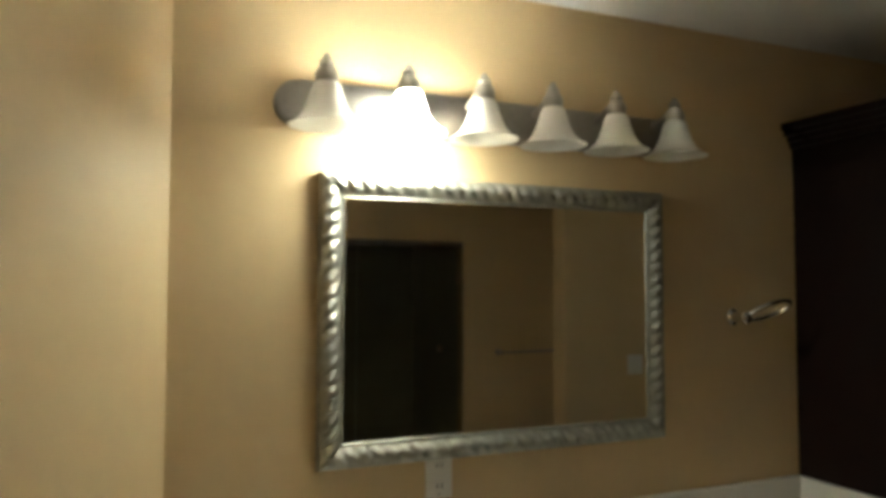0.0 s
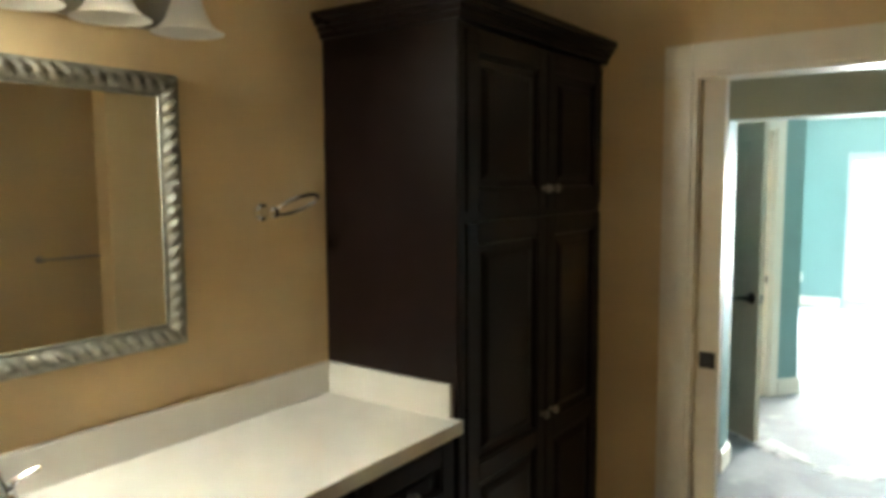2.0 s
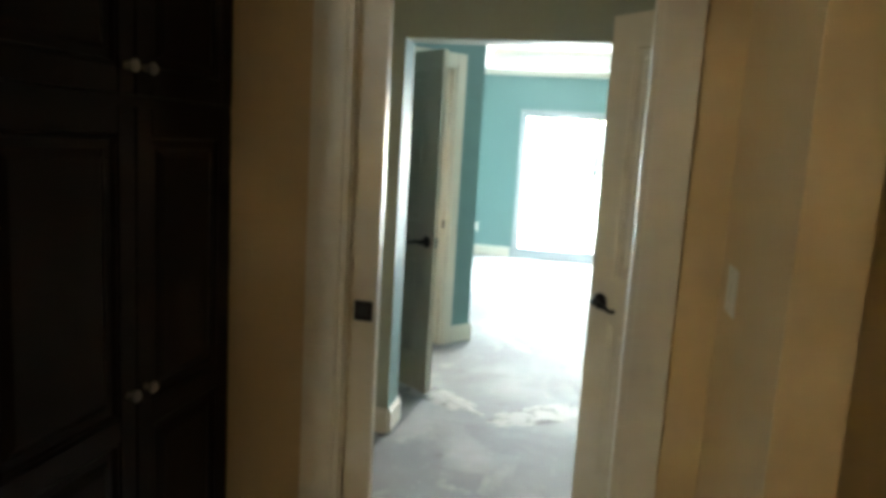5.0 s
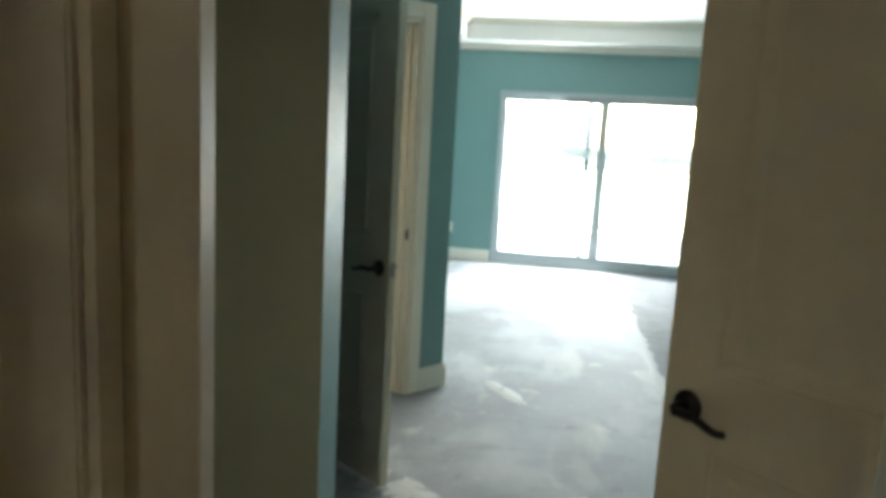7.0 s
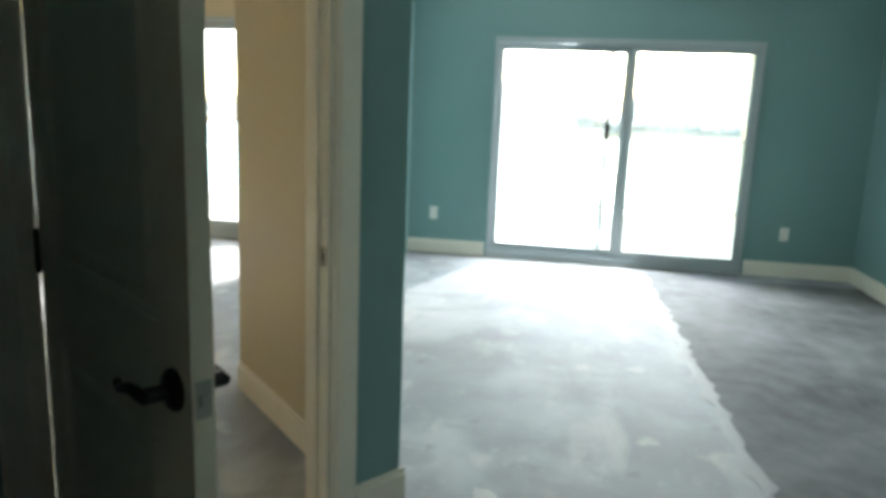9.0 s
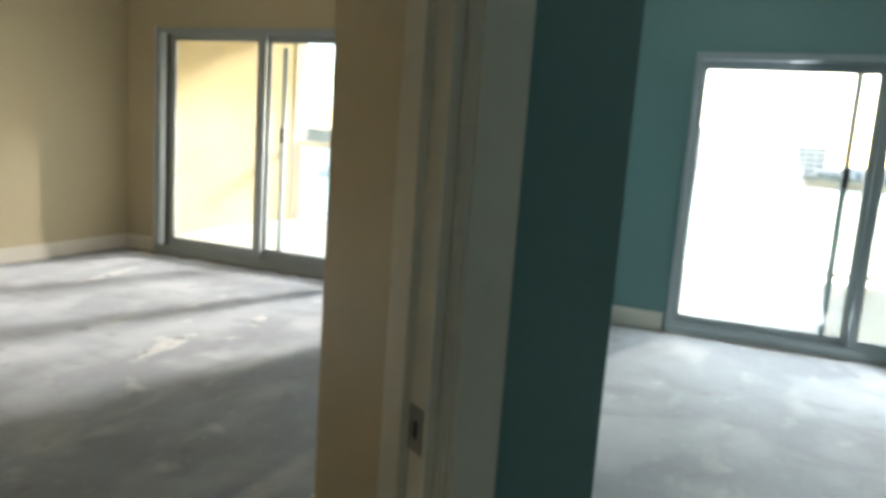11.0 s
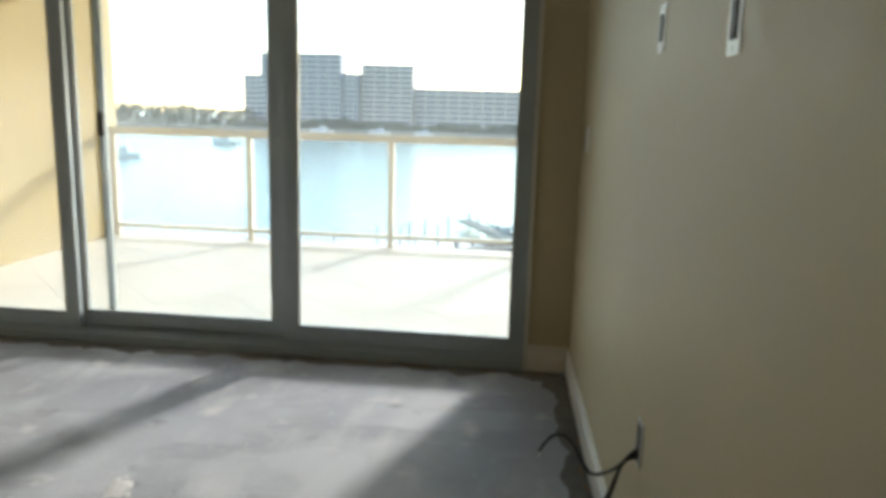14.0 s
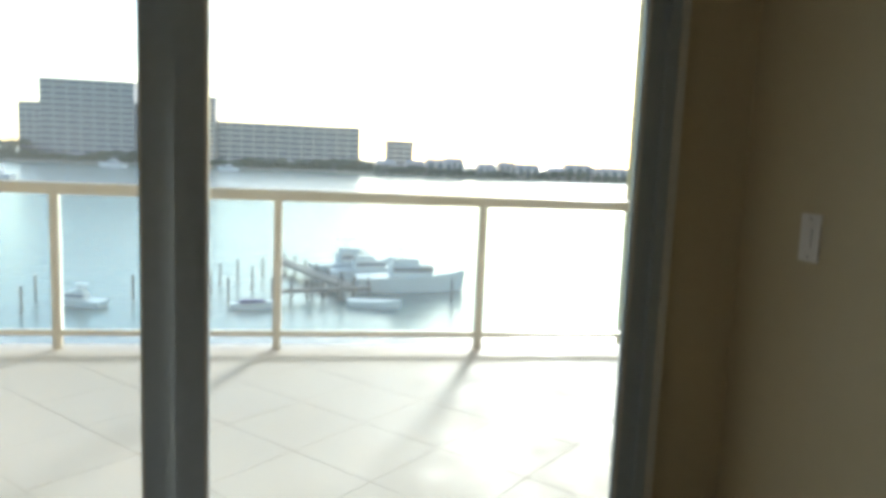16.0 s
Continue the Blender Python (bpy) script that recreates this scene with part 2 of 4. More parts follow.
def prism(pts, z0, z1, slots=None, bm=None):
    """An upright wall block on a plan polygon; slots names the material slot of each side."""
    bm = bm or bmesh.new()
    lo, hi = [bm.verts.new((x, y, z0)) for x, y in pts], [bm.verts.new((x, y, z1)) for x, y in pts]
    bm.faces.new(lo[::-1]), bm.faces.new(hi)
    for i in range(len(pts)):
        j = (i + 1) % len(pts)
        f = bm.faces.new((lo[i], lo[j], hi[j], hi[i]))
        f.material_index = slots[i] if slots else 0
    return bm


# ---- plan ----
H = 2.47                                # ceiling of bathroom, lobby and cream room
XF = 10.71                              # inner face of the window wall
YV = 1.775                              # mirror wall
A = Vector((6.34, 1.05))                # outer corner of the angled wall
U, N = Vector((-0.79864, 0.60181)), Vector((0.60181, 0.79864))
HC = (7.17, 2.03)                         # corner of passage and cream room


def ang(s, d):
    """Plan point on the angled wall: s along it from its outer corner, d into the passage."""
    return tuple(A + s * U + d * N)


# ---- floors and ceilings ----
structure("floor", boxes((3.04, -2.4, -0.12, XF + 0.05, 6.6, 0)), SCREED, "bare grey concrete floor with pale patches", "floor")
structure("floor_bathroom", boxes((-1.4, -2.6, -0.12, 3.04, 1.9, 0)), TILE, "plain beige bathroom floor", "floor")
structure("ceiling_bathroom", boxes((-1.4, -2.6, H, 3.04, 1.9, H + 0.1)), CEIL, "white textured bathroom ceiling", "ceiling")
structure("ceiling_lobby", boxes((3.04, -1.6, H, 4.46, 1.9, H + 0.1)), CEIL, "white lobby ceiling", "ceiling")
cream_ceiling = prism([(4.6, 2.4), (6.3, 1.05), (7.2, 1.95), (10.8, 1.99), (10.8, 6.5), (4.6, 6.5)], H + 0.04, H + 0.14)
structure("ceiling_cream_room", cream_ceiling, CEIL, "white ceiling of the cream room", "ceiling")
# bedroom: tray ceiling with a dropped border
TZ, TT = 2.5, 2.72
bm = boxes((4.46, -2.1, TZ, 10.8, -1.62, TT), (4.46, 1.62, TZ, 10.8, 2.6, TT), (4.46, -1.62, TZ, 5.6, 1.62, TT), (10.3, -1.62, TZ, 10.8, 1.62, TT), (4.46, -2.1, TT, 10.8, 2.6, TT + 0.08))
structure("ceiling_bedroom", bm, CEIL, "white tray ceiling with a dropped border", "ceiling")
bm = bmesh.new()
for k, (o, z0, z1) in enumerate(((0.03, TT - 0.05, TT), (0.055, TT - 0.025, TT))):
    box(bm, 10.3 - o, -1.62, z0, 10.3 - 0.001, 1.62, z1), box(bm, 5.6, -1.62, z0, 10.3, -1.62 + o, z1), box(bm, 5.6, 1.62 - o, z0, 10.3, 1.62, z1)
structure("tray_molding", bm, TRIM, "white molding inside the ceiling tray", "molding")

# ---- walls ----
structure("wall_vanity", boxes((-1.4, YV, 0, 3.10, 1.9, H)), GOLD, "gold painted bathroom wall behind the vanity", "wall")
structure("wall_angled_bathroom", prism([(0.05, YV), (-1.25, YV - 1.3), (-1.4, YV - 1.3), (-1.4, YV), (0.0, YV)], 0, H), GOLD, "gold painted angled bathroom wall", "wall")
structure("wall_bathroom_west", boxes((-1.4, -2.6, 0, -1.25, YV - 1.3, H)), GOLD, "gold painted bathroom end wall", "wall")
structure("wall_bathroom_south", boxes((-1.25, -2.6, 0, 0.9, -1.42, H), (0.9, -1.52, 0, 1.245, -1.42, H), (1.245, -1.52, 2.005, 2.22, -1.42, H), (2.22, -1.54, 0, 3.3, -1.42, H)), GOLD, "gold painted rear bathroom wall", "wall")
structure("wall_shower", boxes((0.9, -2.6, 0, 2.3, -2.5, H), (0.9, -2.5, 0, 0.98, -1.523, H), (2.22, -2.5, 0, 2.3, -1.543, H)), SHOWER_TILE, "brown tiled shower walls", "wall")
structure("wall_partition", boxes((2.3, -0.30, 0, 2.98, -0.18, H)), GOLD, "short gold painted partition beside the pocket door", "wall")
structure("wall_toilet_alcove", boxes((3.12, -1.42, 0, 3.22, -0.30, H)), GOLD, "gold painted alcove wall", "wall")
DY0, DY1, DZ = 0.035, 0.897, 2.065      # pocket doorway
bm = boxes((2.98, DY1, 0, 3.10, YV, H), (2.98, -0.30, 0, 3.10, DY0, H), (2.98, DY0, DZ, 3.10, DY1, H))
structure("wall_pocket_door", bm, GOLD, "gold painted wall round the pocket doorway", "wall")
# lobby
OY0, OY1, OZ = 0.0, 1.125, 2.0
bm = bmesh.new()
prism([(3.10, 1.56), (4.40, 1.56), (4.40, 1.72), (3.10, 1.72)], 0, H, bm=bm)
structure("wall_lobby_north", bm, SAGE, "pale sage painted lobby wall", "wall")
HX = 3.33                               # hinge of the lobby closet door
bm = boxes((3.10, -0.57, 0, HX, -0.45, H), (HX + 0.82, -0.57, 0, 4.40, -0.45, H), (HX, -0.57, 2.05, HX + 0.82, -0.45, H), (3.22, -1.6, 0, 4.46, -1.5, H), (4.40, -1.5, 0, 4.46, -0.57, H), (3.10, -0.45, 0, 3.12, -0.30, H))
structure("wall_lobby_south", bm, SAGE, "pale sage painted lobby wall with a closet doorway", "wall")
bm = bmesh.new()
box(bm, 4.40, OY1, 0, 4.58, 1.72, H), box(bm, 4.40, -0.57, 0, 4.58, OY0, H), box(bm, 4.40, OY0, OZ, 4.58, OY1, H)
for f in bm.faces:
    f.normal_update()
    f.material_index = 1 if f.normal.x > 0.5 or abs(f.normal.y) > 0.5 else 0
structure("wall_opening", bm, [SAGE, TEAL], "wall with a wide opening, pale sage and teal sides", "wall")
structure("wall_bedroom_west", boxes((4.46, -2.2, 0, 4.58, -0.57, TZ), (4.46, 1.72, 0, 4.58, 2.6, TZ)), TEAL, "teal painted bedroom wall", "wall")
structure("wall_bedroom_south", boxes((4.46, -2.08, 0, 10.8, -1.95, TZ)), TEAL, "teal painted side wall of the bedroom", "wall")
# angled wall with the doorway of the cream room, and the partition
S0, S1 = 0.285, 1.09                   # doorway along the angled wall
bm = bmesh.new()
prism([tuple(A), (7.285, 2.0), (XF, 2.0), (XF, 2.13), HC, ang(0.12, 0.0)], 0, TZ, [0, 0, 0, 1, 1, 0], bm)
prism([ang(0.12, 0), ang(0.12, 0.12), ang(S0, 0.12), ang(S0, 0)], 0, TZ, [1, 1, 1, 0], bm)
prism([ang(S1, 0), ang(S1, 0.12), ang(2.24, 0.12), ang(2.24, 0)], 0, TZ, [0, 1, 1, 0], bm)
prism([ang(S0, 0), ang(S0, 0.12), ang(S1, 0.12), ang(S1, 0)], 2.05, TZ, [0, 1, 0, 0], bm)
structure("wall_angled", bm, [TEAL, CREAM], "angled wall, teal bedroom side and cream passage side", "wall")
structure("wall_cream_west", boxes((4.58, 2.42, 0, 4.70, 6.42, H + 0.04)), CREAM, "cream painted rear wall", "wall")
structure("wall_cream_north", boxes((4.58, 6.42, 0, XF, 6.54, H + 0.04)), CREAM, "cream painted side wall", "wall")
TY0, TY1, TZ1 = -1.03, 1.25, 2.0        # bedroom window door
CY0, CY1, CZ1 = 2.365, 6.05, 2.12        # cream room window door
bm = boxes((XF, -2.08, 0, XF + 0.16, TY0, TZ), (XF, TY1, 0, XF + 0.16, 2.06, TZ), (XF, TY0, TZ1, XF + 0.16, TY1, TZ))
structure("wall_window_bedroom", bm, TEAL, "teal painted window wall", "wall")
bm = boxes((XF, 2.06, 0, XF + 0.16, CY0, H + 0.04), (XF, CY1, 0, XF + 0.16, 6.54, H + 0.04), (XF, CY0, CZ1, XF + 0.16, CY1, H + 0.04))
structure("wall_window_cream_room", bm, CREAM, "cream painted window wall", "wall")


# ---- baseboards and casings ----
def baseboard(name, a, b, side=1, h=0.135, t=0.016):
    """A skirting board from a to b on the plan, standing on the left of that line."""
    a, b = Vector(a), Vector(b)
    d = (b - a).normalized()
    n = Vector((-d.y, d.x)) * side
    bm = bmesh.new()
    prism([tuple(a), tuple(b), tuple(b + t * n), tuple(a + t * n)], 0.003, h - 0.02, bm=bm)
    prism([tuple(a), tuple(b), tuple(b + 0.6 * t * n), tuple(a + 0.6 * t * n)], h - 0.02, h, bm=bm)
    bmesh.ops.bevel(bm, geom=[e for e in bm.edges if abs(e.verts[0].co.z - e.verts[1].co.z) < 1e-4 and e.verts[0].co.z > 0.05], offset=0.003, segments=1, affect="EDGES")
    return structure(name, bm, TRIM, "white painted baseboard", "baseboard")


baseboard("baseboard", (XF, 2.0), (XF, TY1 + 0.02), -1)
baseboard("baseboard", (XF, TY0 - 0.02), (XF, -1.95), -1)
baseboard("baseboard", (XF - 0.016, -1.95), (4.58, -1.95), -1)
baseboard("baseboard", (4.40, OY1), (4.60, OY1), -1)
baseboard("baseboard", (4.58, OY1), (4.58, 2.36), -1)
baseboard("baseboard", (4.58, OY0), (4.58, -1.95))
baseboard("baseboard", (4.40, 1.56), (4.40, OY1), -1)
baseboard("baseboard", (3.10, 1.56), (4.40, 1.56), -1)
baseboard("baseboard", ang(0.19, 0), ang(-0.016, 0), -1)
baseboard("baseboard", tuple(A), (7.285, 2.0), -1)
baseboard("baseboard", tuple(Vector(ang(0.12, 0)) * 0.8 + Vector(HC) * 0.2), HC)
baseboard("baseboard", HC, (XF, 2.13))
baseboard("baseboard", (XF, 2.13), (XF, CY0 - 0.02))
baseboard("baseboard", (XF, CY1 + 0.02), (XF, 6.42))
baseboard("baseboard", (XF, 6.42), (4.70, 6.42))
structure("bedroom_crown", boxes((XF - 0.05, -1.95, TZ - 0.06, XF, 2.0, TZ), (4.58, -1.95, TZ - 0.06, XF - 0.05, -1.9, TZ)), TRIM, "cream crown strip under the ceiling", "molding")


def casing(name, origin, right, out, w, h, width=0.09, depth=0.12, both=True):
    """Door casing and jamb lining round an opening: origin at its foot, right along the wall, out of the wall."""
    e = thing(name, Matrix.Identity(4), "white painted door casing and jamb", "door frame")
    e["kind"] = "structure"
    r, o = Vector((*right, 0)), Vector((*out, 0))
    m = Matrix(((r.x, o.x, 0, origin[0]), (r.y, o.y, 0, origin[1]), (0, 0, 1, 0), (0, 0, 0, 1)))
    for y0, y1 in ((0.0, 0.018), (-depth - 0.018, -depth)) if both else ((0.0, 0.018),):
        for x0, x1, z0, z1 in ((-width, 0.0, 0.003, h + width), (w, w + width, 0.003, h + width), (0.0, w, h, h + width)):
            b = boxes((x0, y0, z0, x1, y1, z1), bevel=0.004)
            if x1 - x0 < z1 - z0:
                xi = x1 - 0.03 if x0 < 0 else x0 + 0.012
                box(b, xi, y0 - 0.005 if y0 < 0 else y0, z0, xi + 0.018, y1 + 0.005 if y0 >= 0 else y1, z1 - width if x0 else z1)
            part("casing", moved(b, m), TRIM, e)
    for x0, x1, z0, z1 in ((-0.001, 0.016, 0.003, h), (w - 0.016, w + 0.001, 0.003, h), (0.016, w - 0.016, h - 0.016, h + 0.001)):
        part("jamb", moved(boxes((x0, -depth - 0.002, z0, x1, 0.002, z1)), m), TRIM, e)
    for x0, x1, z0, z1 in ((0.016, 0.028, 0.003, h - 0.016), (w - 0.028, w - 0.016, 0.003, h - 0.016)):
        part("door_stop", moved(boxes((x0, -depth * 0.62, z0, x1, -depth * 0.36, z1)), m), TRIM, e)
    return e


casing("door_frame_cream_room", ang(S0, 0), tuple(U), tuple(-N), S1 - S0, 2.05)
pf = thing("door_frame_bathroom", Matrix.Identity(4), "white painted casing of the pocket doorway", "door frame")
pf["kind"] = "structure"
CW = 0.105
for x0, x1 in ((2.962, 2.98), (3.10, 3.118)):
    for b in ((x0, DY0 - CW, 0.003, x1, DY0, DZ + CW), (x0, DY1, 0.003, x1, DY1 + CW, DZ + CW), (x0, DY0, DZ, x1, DY1, DZ + CW)):
        part("casing", boxes(b, bevel=0.004), TRIM, pf)
for b in ((2.975, DY0 - 0.001, 0.003, 3.105, DY0 + 0.018, DZ), (2.975, DY0 + 0.018, DZ - 0.018, 3.018, DY1, DZ), (3.062, DY0 + 0.018, DZ - 0.018, 3.105, DY1, DZ), (2.975, DY1 - 0.016, 0.003, 3.018, DY1 + 0.001, DZ - 0.018), (3.062, DY1 - 0.016, 0.003, 3.105, DY1 + 0.001, DZ - 0.018)):
    part("jamb", boxes(b), TRIM, pf)


# ---- doors ----
def panel_door(name, hinge, angle, width, height, label, lever_side=1):
    """A two-panel door leaf; local x from hinge to free edge, y its thickness."""
    e = thing(name, pose(hinge[0], hinge[1], 0.012, 0, 0, angle), label, "door")
    t, st = 0.035, 0.115
    lock = 0.86
    bm = boxes((0, 0, 0, st, t, height), (width - st, 0, 0, width, t, height), (st, 0, 0, width - st, t, 0.2), (st, 0, height - st, width - st, t, height), (st, 0, lock - 0.02, width - st, t, lock + 0.15))
    part("leaf", bm, DOOR, e)
    for z0, z1 in ((0.2, lock - 0.02), (lock + 0.15, height - st)):
        b, rings = bmesh.new(), []
        prof = ((0.0, 0.003), (0.010, 0.003), (0.016, 0.010), (0.045, 0.010), (0.058, 0.005))
        for inset, dy in [(q, w) for q, w in prof[::-1]] + [(q, t - w) for q, w in prof]:
            rings.append([b.verts.new(p) for p in ((st + inset, dy, z0 + inset), (width - st - inset, dy, z0 + inset), (width - st - inset, dy, z1 - inset), (st + inset, dy, z1 - inset))])
        for r0, r1 in zip(rings, rings[1:]):
            for k in range(4):
                b.faces.new((r0[k], r0[(k + 1) % 4], r1[(k + 1) % 4], r1[k]))
        b.faces.new(rings[0][::-1]), b.faces.new(rings[-1])
        part("panel", b, DOOR, e)
    hz = 0.915
    for s in (-1, 1):
        y = 0 if s < 0 else t
        knob = part("lever", moved(lathe([(0.034, 0), (0.034, 0.006), (0.028, 0.012), (0.013, 0.016), (0.013, 0.045)], 20), pose(width - 0.062, y, hz, 90 if s < 0 else -90)), BRONZE, e, "dark bronze lever handle", True)
        pts = [(width - 0.062 - 0.118 * k / 14, y + s * (0.046 + 0.006 * math.sin(k / 14 * 3.1)), hz + 0.014 * math.sin((k / 14) * 5.2 + 0.4) * (k / 14) - 0.004) for k in range(15)]
        part("grip", tube(pts, lambda u: 0.0105 - 0.003 * u, 10), BRONZE, knob, "", True)
    part("latch_plate", boxes((width - 0.0005, 0.005, hz - 0.03, width + 0.0015, t - 0.005, hz + 0.03), (width, 0.011, hz - 0.009, width + 0.008, t - 0.011, hz + 0.009)), NICKEL, e, "metal latch plate")
    for z in (0.22, height / 2, height - 0.22):
        part("hinge", moved(lathe([(0.007, -0.05), (0.007, 0.05)], 10), pose(-0.006, -0.004, z)), BRONZE, e, "", True)
    return e


hx, hy = ang(S1 - 0.02, -0.006)
panel_door("door_cream_room", (hx, hy), -127.0, 0.775, 2.02, "open cream two-panel door with a dark lever")
panel_door("door_closet", (HX + 0.01, -0.44), 45.0, 0.81, 2.02, "cream two-panel closet door standing half open")
pd = thing("pocket_door", pose(3.022, 0.79, 0.012), "cream pocket door slid almost into the wall", "door")
part("leaf", boxes((0, 0, 0, 0.036, 0.80, 2.03), bevel=0.002), DOOR, pd)
pull = part("pull", boxes((-0.004, 0.012, 0.948, 0.0, 0.072, 1.012), bevel=0.0015), BRONZE, pd, "square dark bronze pocket door pull")
part("cup", boxes((-0.0055, 0.028, 0.965, -0.004, 0.058, 0.997)), DARK, pull)
sp = thing("strike_plate", Matrix.Identity(4), "small metal strike plate on the door jamb", "strike plate")
sx = Matrix(((U.x, -N.x, 0, ang(S0, 0)[0]), (U.y, -N.y, 0, ang(S0, 0)[1]), (0, 0, 1, 0), (0, 0, 0, 1)))
part("plate", moved(boxes((0.0165, -0.038, 0.885, 0.0185, -0.006, 0.945)), sx), NICKEL, sp)
part("hole", moved(boxes((0.0183, -0.028, 0.903, 0.0192, -0.016, 0.927)), sx), DARK, sp)


# ---- sliding window doors ----
def glazed_panel(parent, y0, y1, z0, z1, x, low=0.08, high=0.08, depth=0.035, bottom=0.09, top=0.06, sheet=None):
    """One framed pane in the plane x, from y0 to y1, with a stile at each end."""
    fr = part("panel_frame", boxes((x, y0, z0, x + depth, y0 + low, z1), (x, y1 - high, z0, x + depth, y1, z1), (x, y0 + low, z0, x + depth, y1 - high, z0 + bottom), (x, y0 + low, z1 - top, x + depth, y1 - high, z1)), ALU, parent)
    pane = part("pane", boxes((x + 0.014, y0 + low, z0 + bottom, x + 0.020, y1 - high, z1 - top)), sheet or GLASS, fr)
    pane.visible_shadow = False
    bead = 0.007
    part("bead", boxes((x - 0.003, y0 + low - bead, z0 + bottom, x + 0.0135, y0 + low, z1 - top), (x - 0.003, y1 - high, z0 + bottom, x + 0.0135, y1 - high + bead, z1 - top)), BEAD, fr)
    part("gasket", boxes((x - 0.003, y0 + low, z0 + bottom - bead, x + 0.0135, y1 - high, z0 + bottom), (x - 0.003, y0 + low, z1 - top, x + 0.0135, y1 - high, z1 - top + bead)), TRACK, fr)
    return fr


def sliding_door(name, y0, y1, h, panels, label, jamb, bottom, sheet):
    """A door frame with its panels, each (from, to, near or far track, stile widths)."""
    e = thing(name, Matrix.Identity(4), label, "sliding door")
    e["kind"] = "structure"
    x = XF - 0.02
    for b in ((x, y0, 0.0, x + 0.15, y0 + jamb, h), (x, y1 - jamb, 0.0, x + 0.15, y1, h), (x, y0 + jamb, h - 0.05, x + 0.15, y1 - jamb, h)):
        part("window_frame", boxes(b, bevel=0.003), ALU, e)
    a, b = y0 + jamb, y1 - jamb
    for q in (0.018, 0.058, 0.098):
        part("frame_fin", boxes((x + q, a, 0.06, x + q + 0.004, a + 0.012, h - 0.05)), ALU, e)
        part("frame_fin", boxes((x + q, b - 0.012, 0.06, x + q + 0.004, b, h - 0.05)), ALU, e)
    sill = part("window_sill", boxes((x - 0.012, y0, 0.001, x + 0.16, y1, 0.055), (x + 0.005, a, 0.055, x + 0.015, b, 0.075), (x + 0.065, a, 0.055, x + 0.075, b, 0.075), (x + 0.125, a, 0.055, x + 0.135, b, 0.075)), ALU, e)
    part("track", boxes((x + 0.016, a, 0.0551, x + 0.064, b, 0.058), (x + 0.076, a, 0.0551, x + 0.124, b, 0.058)), TRACK, sill)
    for p0, p1, near, low, high in panels:
        glazed_panel(e, p0, p1, 0.076, h - 0.051, x + (0.024 if near else 0.084), low, high, bottom=bottom, sheet=sheet)
    return e


sd1 = sliding_door("window_bedroom", TY0, TY1, TZ1, [(TY0 + 0.03, 0.07, 1, 0.05, 0.06), (0.06, TY1 - 0.03, 0, 0.05, 0.05)], "bright grey aluminium sliding glass door of the bedroom", 0.03, 0.05, VEIL_GLASS)
sd2 = sliding_door("window_cream_room", CY0, CY1, CZ1, [(CY0 + 0.03, 3.652, 1, 0.052, 0.08), (3.655, 4.91, 0, 0.095, 0.08), (4.84, 5.955, 1, 0.082, 0.11)], "three-panel grey aluminium sliding glass door", 0.03, 0.085, GLASS)
part("edge_strip", boxes((XF - 0.022, CY0 - 0.024, 0.0, XF, CY0 - 0.001, CZ1 + 0.02), bevel=0.002), BEAD, sd2, "cream caulked strip beside the frame")
part("edge_strip", boxes((XF - 0.022, CY1 + 0.001, 0.0, XF, CY1 + 0.026, CZ1 + 0.02), bevel=0.002), BEAD, sd2, "cream caulked strip beside the frame")
part("pull", boxes((XF - 0.008, 3.59, 0.98, XF + 0.002, 3.608, 1.16), bevel=0.004), ALU, sd2, "recessed grey pull handle")
for e, y in ((sd1, 0.2), (sd2, 4.68)):
    st = part("screen_stile", boxes((XF + 0.10, y, 0.077, XF + 0.12, y + 0.04, 1.97)), ALU, e)
    part("latch", boxes((XF + 0.075, y + 0.002, 1.14, XF + 0.10, y + 0.036, 1.27), bevel=0.004), DARK, st, "dark screen latch")
part("screen_stile", boxes((XF - 0.002, 5.895, 0.077, XF + 0.003, 5.94, CZ1 - 0.06)), TRACK, sd2, "dark inner edge of the slid panel")


# ---- outlets and switches ----
def wall_plate(name, at, rot, label, kindof="outlet", w=0.072, h=0.116):
    e = thing(name, pose(*at, 0, 0, rot), label, kindof)
    part("plate", boxes((-w / 2, -0.006, -h / 2, w / 2, 0, h / 2), bevel=0.002), PLATE, e)
    if kindof == "outlet":
        for z in (-0.026, 0.026):
            face = part("socket", boxes((-0.016, -0.0085, z - 0.014, 0.016, -0.006, z + 0.014), bevel=0.001), PLATE, e)
            part("slot", boxes((-0.008, -0.0092, z - 0.006, -0.005, -0.0084, z + 0.006), (0.005, -0.0092, z - 0.006, 0.008, -0.0084, z + 0.006)), SLOT, face)
    elif kindof == "dimmer":
        part("insert", boxes((-0.016, -0.009, -0.033, 0.016, -0.006, 0.033), bevel=0.001), SLOT, e, "dark switch opening")
    else:
        part("rocker", boxes((-0.012, -0.0095, -0.024, 0.012, -0.006, 0.024), bevel=0.002), PLATE, e)
    for z in (-0.046, 0.046):
        part("screw", moved(lathe([(0.003, 0), (0.003, 0.001)], 8), pose(0, -0.006, z, 90)), NICKEL, e)
    return e


